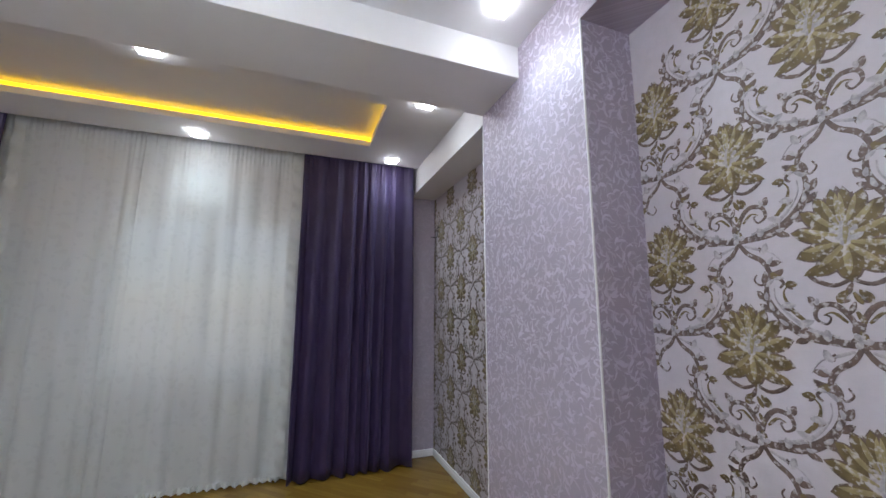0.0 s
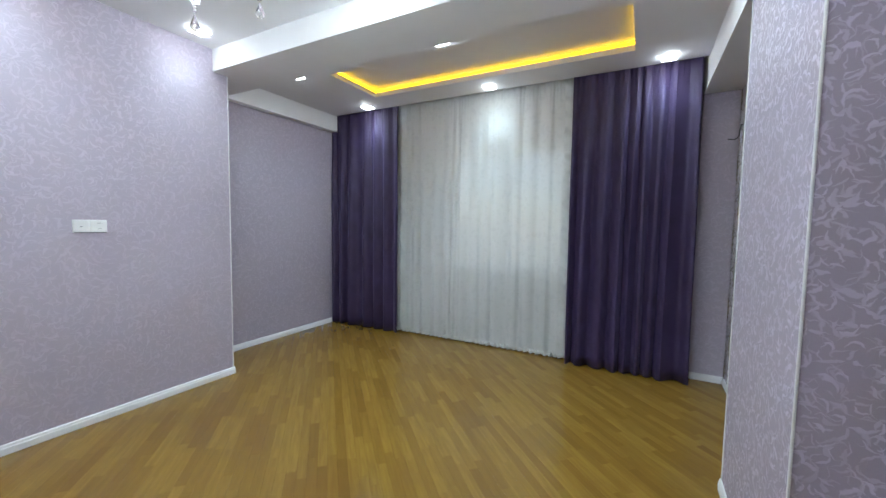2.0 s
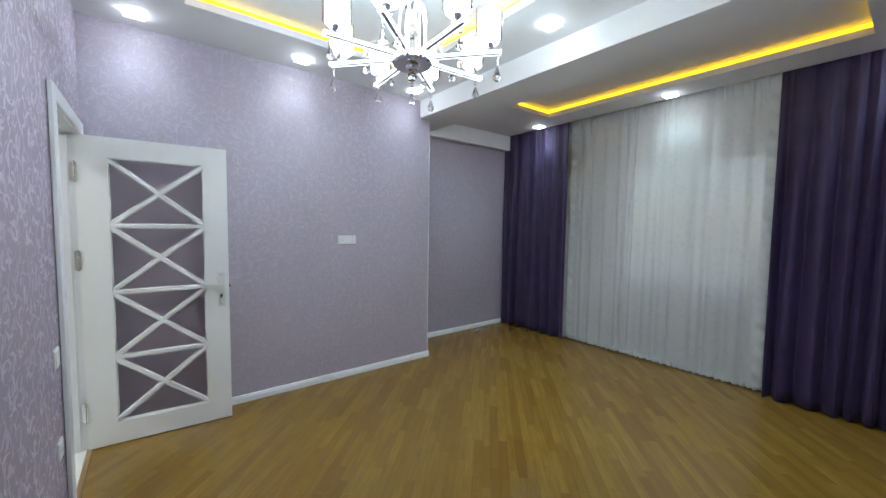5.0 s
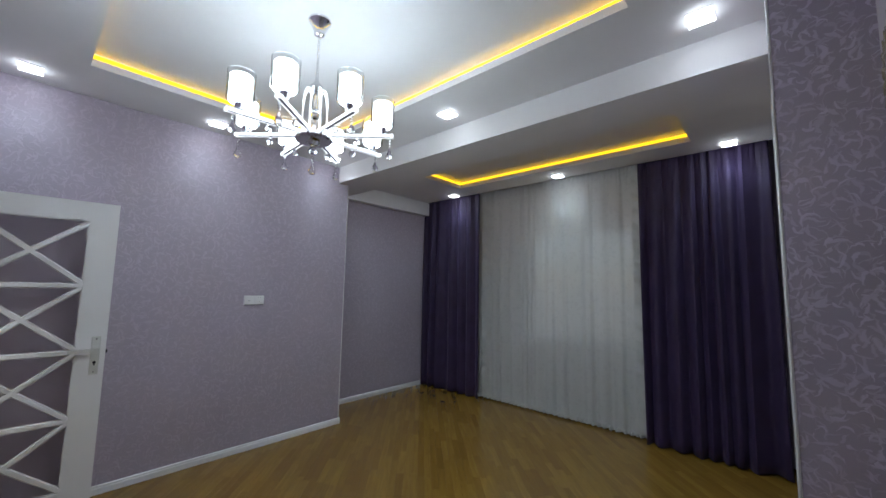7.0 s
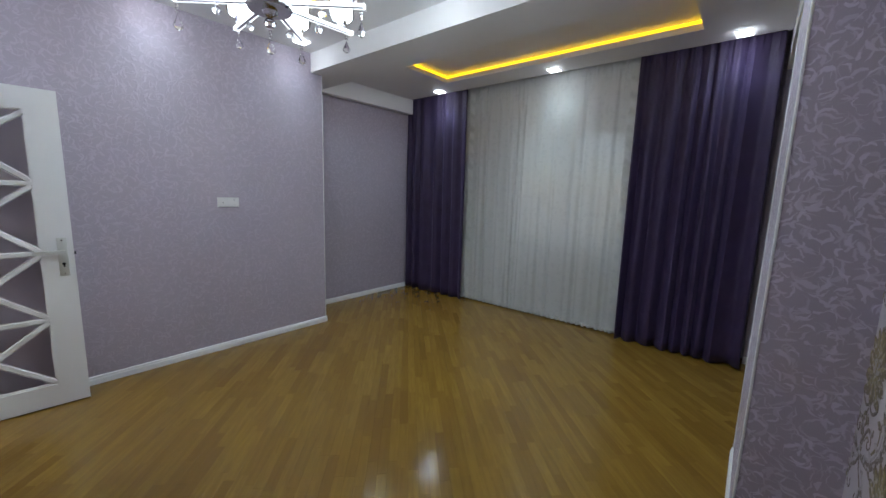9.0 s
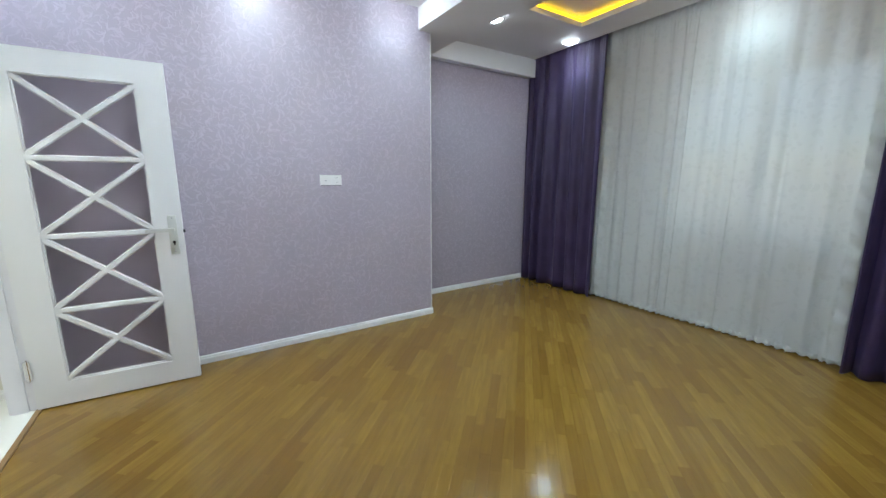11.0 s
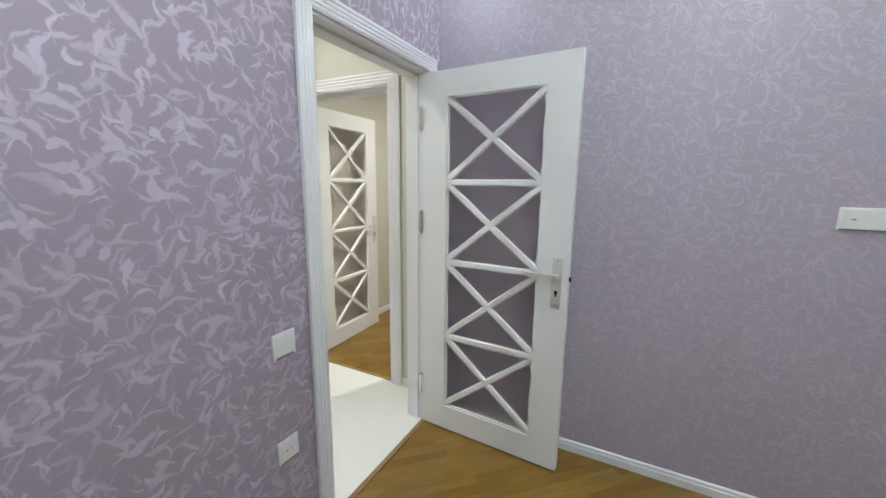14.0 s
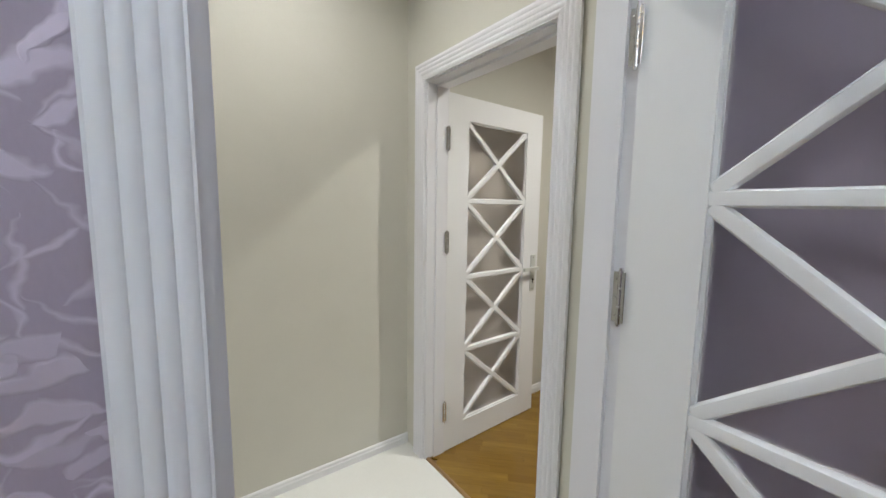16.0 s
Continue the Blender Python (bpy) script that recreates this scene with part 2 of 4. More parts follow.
def voile():
    m, nt, b = material("white_voile")
    nt.nodes.remove(b)
    v = coords(nt)
    curl = node(nt, "TexVoronoi", Scale=16.0)
    warp = noise_of(nt, v, 7.0, 2.0)
    sh = nt.nodes.new("ShaderNodeVectorMath")
    sh.operation = "MULTIPLY_ADD"
    nt.links.new(warp.outputs["Color"], sh.inputs[0])
    sh.inputs[1].default_value = (0.16, 0.16, 0.16)
    nt.links.new(v, sh.inputs[2])
    nt.links.new(sh.outputs[0], curl.inputs["Vector"])
    lace = ramp(nt, curl.outputs["Distance"], 0.30, 0.36)
    diff, trans, clear = node(nt, "BsdfDiffuse"), node(nt, "BsdfTranslucent"), node(nt, "BsdfTransparent")
    tint = mixc(nt, lace, (0.79, 0.81, 0.80), (0.82, 0.84, 0.83))
    nt.links.new(tint, diff.inputs["Color"])
    nt.links.new(tint, trans.inputs["Color"])
    a, c = node(nt, "MixShader", Fac=0.38), node(nt, "MixShader")
    nt.links.new(diff.outputs[0], a.inputs[1])
    nt.links.new(trans.outputs[0], a.inputs[2])
    nt.links.new(ramp(nt, lace, 0, 1, 0.085, 0.08), c.inputs["Fac"])
    nt.links.new(a.outputs[0], c.inputs[1])
    nt.links.new(clear.outputs[0], c.inputs[2])
    nt.links.new(c.outputs[0], nt.nodes["Material Output"].inputs["Surface"])
    return m


VELVET, VOILE = velvet(), voile()


# ---------------------------------------------------------------- mesh helpers
def box(bm, x0, x1, y0, y1, z0, z1, m=None):
    vs = [bm.verts.new((x, y, z)) for z in (z0, z1) for x, y in ((x0, y0), (x1, y0), (x1, y1), (x0, y1))]
    if m is not None:
        for v in vs:
            v.co = m @ v.co
    for f in ((3, 2, 1, 0), (4, 5, 6, 7), (0, 1, 5, 4), (1, 2, 6, 5), (2, 3, 7, 6), (3, 0, 4, 7)):
        bm.faces.new([vs[i] for i in f])
    return vs


def lathe(bm, profile, steps=20, m=Matrix()):
    rings = []
    for r, z in profile:
        if r < 1e-6:
            rings.append([bm.verts.new(m @ Vector((0, 0, z)))])
        else:
            rings.append([bm.verts.new(m @ Vector((r * math.cos(a), r * math.sin(a), z))) for a in (2 * math.pi * i / steps for i in range(steps))])
    for a, b in zip(rings, rings[1:]):
        for i in range(steps):
            j = (i + 1) % steps
            if len(a) == 1 and len(b) > 1:
                bm.faces.new((a[0], b[j], b[i]))
            elif len(b) == 1 and len(a) > 1:
                bm.faces.new((a[i], a[j], b[0]))
            elif len(a) > 1:
                bm.faces.new((a[i], a[j], b[j], b[i]))


def tube(bm, points, radius, steps=8, closed=False):
    points = [Vector(p) for p in points]
    rings = []
    n = len(points)
    for i, p in enumerate(points):
        d = (points[(i + 1) % n] - points[i - 1]) if closed else (points[min(i + 1, n - 1)] - points[max(i - 1, 0)])
        q = d.to_track_quat("Z", "Y")
        rings.append([bm.verts.new(p + q @ Vector((radius * math.cos(a), radius * math.sin(a), 0))) for a in (2 * math.pi * k / steps for k in range(steps))])
    pairs = list(zip(rings, rings[1:])) + ([(rings[-1], rings[0])] if closed else [])
    for a, b in pairs:
        for k in range(steps):
            bm.faces.new((a[k], a[(k + 1) % steps], b[(k + 1) % steps], b[k]))
    if not closed:
        bm.faces.new(rings[0][::-1])
        bm.faces.new(rings[-1])


def soften(bm, width=0.003, segments=2):
    bmesh.ops.bevel(bm, geom=list(bm.edges), offset=width, segments=segments, profile=0.6, affect="EDGES", clamp_overlap=True)


def mesh_of(name, bm, mat, smooth=False):
    bmesh.ops.recalc_face_normals(bm, faces=bm.faces)
    me = bpy.data.meshes.new(name)
    bm.to_mesh(me)
    bm.free()
    me.materials.append(mat)
    if smooth:
        me.shade_smooth()
        me.set_sharp_from_angle(angle=radians(38))
    return me


def part(name, bm, mat, parent=None, label="", smooth=False):
    ob = new(name, mesh_of(name, bm, mat, smooth))
    ob.parent = parent
    return tagged(ob, label)


def boxes(name, mat, spans, parent=None, label="", kind="", round_edges=0.0):
    bm = bmesh.new()
    for s in spans:
        box(bm, *s)
    if round_edges:
        soften(bm, round_edges)
    return tagged(part(name, bm, mat, parent, label), kind=kind)


def empty(name, m, label, category, group="", kind=""):
    ob = new(name)
    ob.empty_display_size = 0.1
    ob.matrix_world = m
    return tagged(ob, label, category, group, kind)


# ---------------------------------------------------------------- plan (metres)
EAST, BACK, NICHE = 3.68, 3.95, -0.56        # east piers, papered back of the niches, west recess
CORNER, BEAM0, BEAM1 = 2.80, 2.675, 3.11     # end of the west wall, the beam's two faces
PIER0, NORTH = 2.20, 4.95
CEIL, LIP, UPPER, BEAMZ = 2.825, 2.873, 2.928, 2.643
THICK = 0.13

# ---------------------------------------------------------------- walls
boxes("wall_west", LILAC, [(-0.26, 0, 0, CORNER, 0, 3.0)], kind="structure", label="lilac wallpapered wall with pearly flakes")
boxes("wall_recess", LILAC, [(-0.70, NICHE, CORNER - 0.14, NORTH + 0.15, 0, 3.0), (NICHE, -0.26, CORNER - 0.14, CORNER, 0, 3.0)], kind="structure", label="lilac wallpapered recess wall beside the curtains")
boxes("wall_south", SHEEN_SOUTH, [(-0.26, 0.115, -THICK, 0, 0, 3.0), (0.976, BACK + 0.15, -THICK, 0, 0, 3.0), (0.115, 0.976, -THICK, 0, 2.06, 3.0)], kind="structure", label="lilac wallpapered wall with a doorway, flake sheen painted into its colour")
boxes("wall_north", LILAC, [(NICHE, 1.13, NORTH, NORTH + 0.15, 0, 3.0), (2.55, BACK + 0.15, NORTH, NORTH + 0.15, 0, 3.0), (1.13, 2.55, NORTH, NORTH + 0.15, 0, 0.87), (1.13, 2.55, NORTH, NORTH + 0.15, 2.27, 3.0)], kind="structure", label="wall with a window behind the curtains")
boxes("pier_east", SHEEN_PIER, [(EAST, BACK, PIER0, BEAM1, 0, 3.0)], kind="structure", label="flaked lilac wallpapered pier between two niches")
for bx, by, tall in ((EAST, PIER0, 2.62), (EAST, BEAM1, 2.58), (0.0, CORNER, BEAMZ)):
    bm = bmesh.new()
    tube(bm, [(bx, by, 0.064), (bx, by, tall)], 0.0045, 8)
    tagged(part("trim", bm, PLASTIC, None, "white corner bead on the papered edge", True), kind="structure")
boxes("niche_return", LILAC, [(EAST, BACK, 4.82, NORTH, 0, 3.0)], kind="structure", label="narrow lilac return at the niche's end")
boxes("niche_head_1", WHITE, [(EAST, BACK, BEAM1, 4.82, 2.58, 3.0)], kind="structure", label="white plaster head over the papered niche")
boxes("niche_head_2", LILAC, [(EAST, BACK, 0, PIER0, 2.62, 3.0)], kind="structure", label="lilac head over the papered niche")

# ---------------------------------------------------------------- ceilings
def frame_boxes(outer, inner, z0, z1):
    (a0, a1, b0, b1), (c0, c1, d0, d1) = outer, inner
    return [(a0, c0, b0, b1, z0, z1), (c1, a1, b0, b1, z0, z1), (c0, c1, b0, d0, z0, z1), (c0, c1, d1, b1, z0, z1)]


def tray_ceiling(name, outer, lip, label):
    """A dropped border round a raised tray, with a yellow LED tape in its cove."""
    cove = (lip[0] - 0.045, lip[1] + 0.045, lip[2] - 0.045, lip[3] + 0.045)
    spans = frame_boxes(outer, lip, CEIL, LIP) + frame_boxes(outer, cove, LIP, UPPER) + [(outer[0], outer[1], outer[2], outer[3], UPPER, 3.0)]
    boxes(name, WHITE, spans, kind="structure", label=label)
    tape = tagged(empty("led_tape", Matrix.Translation(((lip[0] + lip[1]) / 2, (lip[2] + lip[3]) / 2, LIP)), "yellow LED tape glowing inside the ceiling cove", "light strip"), group="cove lights")
    x0, x1, y0, y1 = cove
    mx, my = (lip[0] + lip[1]) / 2, (lip[2] + lip[3]) / 2
    z0, z1, d = 0.020, 0.044, 0.006
    for s in ((x0, x1, y0, y0 + d), (x0, x1, y1 - d, y1), (x0, x0 + d, y0 + d, y1 - d), (x1 - d, x1, y0 + d, y1 - d)):
        boxes("tape_run", LED, [(s[0] - mx, s[1] - mx, s[2] - my, s[3] - my, z0, z1)], tape)


tray_ceiling("ceiling_main", (0, EAST, 0, BEAM0), (0.553, 3.20, 0.548, 2.17), "white plaster ceiling with a raised tray")
tray_ceiling("ceiling_window", (NICHE, EAST, BEAM1, 4.60), (0.50, 3.135, 3.515, 4.23), "white plaster ceiling with a raised tray")
boxes("ceiling_slot", WHITE, [(NICHE, BACK, 4.60, NORTH, UPPER, 3.0)], kind="structure", label="slot above the curtains")
boxes("ceiling_beam", WHITE, [(NICHE, EAST, BEAM0, BEAM1, BEAMZ, 3.0)], kind="structure", label="white plastered beam across the room", round_edges=0.004)
boxes("recess_bulkhead", WHITE, [(NICHE, -0.47, BEAM1, 4.70, 2.62, CEIL)], kind="structure", label="white boxed bulkhead along the recess")


# ---------------------------------------------------------------- doorways
def fluted(width, proud):
    """Casing profile: across from the opening's edge, and how far it stands off the wall."""
    pts = [(0, 0), (0, proud * 0.75)]
    n = 4
    for i in range(n):
        a, b = width * (0.04 + 0.92 * i / n), width * (0.04 + 0.92 * (i + 1) / n)
        for k in range(5):
            f = k / 4
            pts.append((a + (b - a) * f, proud * (0.72 + 0.28 * math.sin(math.pi * f) ** 0.6)))
    return pts + [(width, proud * 0.75), (width, 0)]


def casing(x0, x1, top, width, m, parent):
    """Three mitred lengths round an opening from x0 to x1; local wall plane y = 0, room towards +y."""
    prof = fluted(width, 0.020)
    for side in ("left", "head", "right"):
        bm = bmesh.new()
        ends = []
        for u, d in prof:
            if side == "left":
                pair = ((x0 - u, d, 0), (x0 - u, d, top + u))
            elif side == "right":
                pair = ((x1 + u, d, 0), (x1 + u, d, top + u))
            else:
                pair = ((x0 - u, d, top + u), (x1 + u, d, top + u))
            ends.append([bm.verts.new(m @ Vector(p)) for p in pair])
        for a, b in zip(ends, ends[1:]):
            bm.faces.new((a[0], b[0], b[1], a[1]))
        bm.faces.new([e[0] for e in ends])
        bm.faces.new([e[1] for e in ends][::-1])
        part("casing", bm, CASING, parent, smooth=True)


def hinge(m, parent):
    """Butt hinge: three knuckles on a pin, one plate on the leaf's edge and one on the jamb, with screws."""
    bm = bmesh.new()
    for k in (-2, 0, 2):
        tube(bm, [m @ Vector((0, 0, 0.021 * k - 0.0195)), m @ Vector((0, 0, 0.021 * k + 0.0195))], 0.0062, 10)
    for z in (-0.064, 0.064):
        tube(bm, [m @ Vector((0, 0, z - 0.003)), m @ Vector((0, 0, z + 0.003))], 0.0045, 8)
    h = part("hinge", bm, CHROME, parent, "bright steel butt hinge", True)
    for nm, x0, x1 in (("leaf_plate", 0.003, 0.012), ("jamb_plate", -0.016, -0.004)):
        bm = bmesh.new()
        box(bm, x0, x1, 0.0008, 0.003, -0.058, 0.058)
        soften(bm, 0.0008, 1)
        bmesh.ops.transform(bm, matrix=m, verts=bm.verts)
        part(nm, bm, CHROME, h)
        for z in (-0.042, 0.0, 0.042):
            bm = bmesh.new()
            lathe(bm, [(0, 0.0042), (0.0025, 0.004), (0.003, 0.003)], 8, m @ pose((x0 + x1) / 2, 0, z, -90, 0, 0))
            part("screw", bm, CHROME, h)
    return h


def bar(bm, a, b, width, y0, y1):
    """A glazing bar from a to b in the leaf's plane, rounded towards both faces."""
    a, b = Vector((a[0], 0, a[1])), Vector((b[0], 0, b[1]))
    d = (b - a).normalized()
    n = Vector((-d.z, 0, d.x)) * width / 2
    mid, half = (y0 + y1) / 2, (y1 - y0) / 2
    prof = []
    for k in range(12):
        ang = 2 * math.pi * k / 12
        c, s = math.cos(ang), math.sin(ang)
        prof.append((math.copysign(abs(c) ** 0.5, c), math.copysign(abs(s) ** 0.6, s)))
    rings = [[bm.verts.new(p + n * u + Vector((0, mid + half * w, 0))) for u, w in prof] for p in (a, b)]
    for k in range(12):
        j = (k + 1) % 12
        bm.faces.new((rings[0][k], rings[0][j], rings[1][j], rings[1][k]))
    bm.faces.new(rings[0][::-1])
    bm.faces.new(rings[1])


def lever(m, parent, mirror=1):
    bm = bmesh.new()
    box(bm, -0.023, 0.023, 0, 0.008, -0.125, 0.125)
    soften(bm, 0.003)
    bmesh.ops.transform(bm, matrix=m, verts=bm.verts)
    h = part("handle_plate", bm, NICKEL, parent, "satin nickel handle plate", True)
    bm = bmesh.new()
    tube(bm, [(0, 0.006, 0.036), (0, 0.045, 0.036)], 0.010, 12)
    x = -0.135 * mirror
    box(bm, min(x, 0.012), max(x, 0.012), 0.036, 0.052, 0.025, 0.047)
    bmesh.ops.transform(bm, matrix=m, verts=bm.verts)
    part("lever", bm, NICKEL, h, "satin lever handle", True)
    bm = bmesh.new()
    lathe(bm, [(0, 0.0105), (0.009, 0.0105), (0.009, 0.006)], 14, m @ pose(0, 0, -0.045, -90, 0, 0) @ Matrix.Diagonal((1, 1, 1, 1)))
    box(bm, -0.004, 0.004, 0.006, 0.0102, -0.066, -0.045, m)
    part("keyhole", bm, DARK, h)
    for z in (-0.108, 0.108):
        bm = bmesh.new()
        lathe(bm, [(0, 0.0095), (0.004, 0.009), (0.0045, 0.007)], 10, m @ pose(0, 0, z, -90, 0, 0))
        part("screw", bm, CHROME, h, smooth=True)


def door_leaf(name, m, label, width=0.815, height=2.02, face=1):
    """Leaf along local +x from the hinge, thickness towards -y * face; four glazed panels with crossed bars."""
    leaf = tagged(empty(name, m, label, "door"), kind="structure")
    t = 0.04
    x0, x1, z0, z1 = 0.15, width - 0.148, 0.145, height - 0.13
    for nm, s in (("stile", (0, x0, 0, height)), ("stile", (x1, width, 0, height)), ("rail", (x0, x1, z1, height)), ("rail", (x0, x1, 0, z0))):
        bm = bmesh.new()
        box(bm, s[0], s[1], -t, 0, s[2], s[3])
        part(nm, bm, SATIN, leaf)
    bm = bmesh.new()
    for a, b, c, d in ((x0, x0 + 0.008, z0, z1), (x1 - 0.008, x1, z0, z1), (x0, x1, z0, z0 + 0.008), (x0, x1, z1 - 0.008, z1)):
        box(bm, a, b, -t + 0.008, -0.008, c, d)
    part("glazing_bead", bm, SATIN, leaf)
    step = (z1 - z0) / 4
    for i in range(4):
        a, b = z0 + step * i, z0 + step * (i + 1)
        pane = bmesh.new()
        box(pane, x0 + 0.002, x1 - 0.002, -t / 2 - 0.003, -t / 2 + 0.003, a + 0.002, b - 0.002)
        p = part("pane", pane, FROST, leaf, "frosted grey glass pane")
        p.visible_shadow = False
        if i:
            bm = bmesh.new()
            bar(bm, (x0, a), (x1, a), 0.034, -t + 0.002, -0.002)
            part("glazing_bar", bm, SATIN, leaf, smooth=True)
        for u, v in (((x0 + 0.006, a + 0.014), (x1 - 0.006, b - 0.014)), ((x0 + 0.006, b - 0.014), (x1 - 0.006, a + 0.014))):
            bm = bmesh.new()
            bar(bm, u, v, 0.034, -t + 0.003, -0.003)
            part("diagonal_bar", bm, SATIN, leaf, smooth=True)
    xh = width - 0.052
    lever(pose(xh, 0.0, 0.99), leaf)
    lever(pose(xh, -t, 0.99) @ Matrix.Diagonal((1, -1, 1, 1)), leaf)
    bm = bmesh.new()
    box(bm, width - 0.001, width + 0.010, -t / 2 - 0.007, -t / 2 + 0.007, 1.00, 1.02)
    part("latch", bm, DARK, leaf, "dark latch bolt")
    for z in (0.25, 1.235, 1.79):
        hinge(pose(-0.004, 0.006, z), leaf)
    return leaf


def doorway(name, m, x0, x1, top, deep, label, wide=0.072):
    """Lining boards, stop and casings of an opening; local wall face y = 0, wall towards -y."""
    d = tagged(empty(name, Matrix(), label, "door frame"), kind="structure")
    for s in ((x0 - 0.03, x0, -deep - 0.004, 0.004, 0, top + 0.03), (x1, x1 + 0.03, -deep - 0.004, 0.004, 0, top + 0.03), (x0, x1, -deep - 0.004, 0.004, top, top + 0.03)):
        bm = bmesh.new()
        box(bm, *s, m)
        part("lining", bm, CASING, d)
    for s in ((x0, x0 + 0.012, -deep + 0.01, -0.05, 0, top), (x1 - 0.012, x1, -deep + 0.01, -0.05, 0, top), (x0 + 0.012, x1 - 0.012, -deep + 0.01, -0.05, top - 0.012, top)):
        bm = bmesh.new()
        box(bm, *s, m)
        part("stop", bm, CASING, d)
    casing(x0 - 0.01, x1 + 0.01, top + 0.01, wide, m @ Matrix.Translation((0, 0.004, 0)), d)
    return d


doorway("door_frame_1", Matrix(), 0.145, 0.946, 2.03, THICK, "white fluted casing round the open doorway")
door_leaf("door_1", pose(0.163, -0.014, 0.008, 0, 0, 86.6) @ Matrix.Diagonal((1, -1, 1, 1)), "white door with crossed bars and frosted glass, open")

# the hall's doorway opposite: wall face x = -0.13, opening along y
HALL = -0.13
M2 = pose(HALL, 0, 0, 0, 0, -90)
doorway("door_frame_2", M2, 0.455, 1.245, 2.065, THICK, "white fluted casing round the hall's inner doorway", wide=0.09)
door_leaf("door_2", pose(-0.25, -1.232, 0.008, 0, 0, 182.2) @ Matrix.Diagonal((1, -1, 1, 1)), "white door with crossed bars and frosted glass, open", width=0.80, height=2.03)
boxes("wall_hall_west", CREAM, [(-0.26, HALL, -0.425, -THICK, 0, 3.0), (-0.26, HALL, -1.63, -1.275, 0, 3.0), (-0.26, HALL, -1.275, -0.425, 2.095, 3.0)], kind="structure", label="cream wallpapered hall wall with a doorway")
boxes("wall_hall_south", CREAM, [(HALL, 3.0, -1.63, -1.45, 0, 3.0)], kind="structure", label="cream wallpapered hall wall")
boxes("wall_hall_east", CREAM, [(3.0, 3.15, -1.63, -THICK, 0, 3.0)], kind="structure", label="cream wallpapered hall wall")
boxes("wall_hall_north", CREAM, [(0.979, 3.0, -THICK - 0.006, -THICK - 0.002, 0, 2.95), (HALL, 0.112, -THICK - 0.006, -THICK - 0.002, 0, 2.95), (0.112, 0.979, -THICK - 0.006, -THICK - 0.002, 2.065, 2.95)], kind="structure", label="cream wallpaper on the hall's side")
boxes("ceiling_hall", WHITE, [(HALL, 3.0, -1.45, -THICK, CEIL, 2.95)], kind="structure", label="white hall ceiling")
boxes("floor_hall", TILE, [(HALL, 3.0, -1.45, -THICK, -0.02, 0.004)], kind="structure", label="glossy white tiled hall floor")
boxes("wall_far_south", CREAM, [(-3.2, -0.26, -1.57, -1.42, 0, 3.0)], kind="structure", label="cream wallpapered wall of the far room")
boxes("wall_far_west", CREAM, [(-3.35, -3.2, -1.57, 1.6, 0, 3.0)], kind="structure", label="cream wallpapered wall of the far room")
boxes("wall_far_north", CREAM, [(-3.35, -0.26, 1.6, 1.75, 0, 3.0)], kind="structure", label="cream wallpapered wall of the far room")
boxes("ceiling_far", WHITE, [(-3.2, -0.26, -1.42, 1.6, CEIL, 2.95)], kind="structure", label="white ceiling of the far room")
boxes("threshold", THRESH, [(0.145, 0.946, -0.024, 0.002, -0.015, 0.007)], kind="structure", label="oak threshold strip between parquet and tiles", round_edges=0.002)
boxes("threshold_far", THRESH, [(-0.155, -0.135, -1.245, -0.455, -0.015, 0.007)], kind="structure", label="oak threshold strip between parquet and tiles", round_edges=0.002)
boxes("hall_sill", TILE, [(0.145, 0.946, -THICK, -0.024, -0.02, 0.004)], kind="structure", label="white tile under the doorway")


# ---------------------------------------------------------------- baseboards
def baseboard(a, b, inward, height=0.062, depth=0.014):
    """A white skirting from a to b on the floor, standing off the wall towards inward."""
    prof = [(0, 0), (depth, 0), (depth, height * 0.62), (depth * 0.75, height * 0.72), (depth * 0.7, height * 0.9), (depth * 0.35, height), (0, height)]
    bm = bmesh.new()
    inward = Vector((*inward, 0))
    rings = [[bm.verts.new(Vector((*p, 0)) + inward * u + Vector((0, 0, w))) for u, w in prof] for p in (a, b)]
    for i in range(len(prof)):
        j = (i + 1) % len(prof)
        bm.faces.new((rings[0][i], rings[0][j], rings[1][j], rings[1][i]))
    bm.faces.new(rings[0])
    bm.faces.new(rings[1][::-1])
    tagged(part("baseboard", bm, SATIN), "white moulded skirting along the wall", kind="structure")


for run in (((0, 0.014), (0, CORNER + 0.014), (1, 0)), ((0, CORNER), (NICHE, CORNER), (0, 1)), ((NICHE, CORNER + 0.014), (NICHE, NORTH), (1, 0)), ((1.03, 0), (BACK, 0), (0, 1)),
            ((EAST, PIER0 - 0.014), (EAST, BEAM1 + 0.014), (-1, 0)), ((EAST, PIER0), (BACK, PIER0), (0, -1)), ((EAST, BEAM1), (BACK, BEAM1), (0, 1)), ((EAST, 4.82), (BACK, 4.82), (0, -1)),
            ((BACK, 0.014), (BACK, PIER0), (-1, 0)), ((BACK, BEAM1), (BACK, 4.82), (-1, 0)), ((HALL, -1.45), (3.0, -1.45), (0, 1)), ((HALL, -0.352), (HALL, -0.14), (1, 0)), ((-3.2, -1.42), (-0.27, -1.42), (0, 1))):
    baseboard(*run)

# ---------------------------------------------------------------- window behind the curtains
win = tagged(empty("window_1", Matrix.Translation((1.84, NORTH + 0.07, 0.87)), "white plastic window behind the sheer curtain", "window"), kind="structure")
W, H = 1.42, 1.40
for s in ((-W / 2, -W / 2 + 0.06, 0, H), (W / 2 - 0.06, W / 2, 0, H), (-W / 2 + 0.06, W / 2 - 0.06, 0, 0.06), (-W / 2 + 0.06, W / 2 - 0.06, H - 0.06, H), (-0.04, 0.04, 0.06, H - 0.06)):
    boxes("window_frame", SILL, [(s[0], s[1], -0.035, 0.035, s[2], s[3])], win)
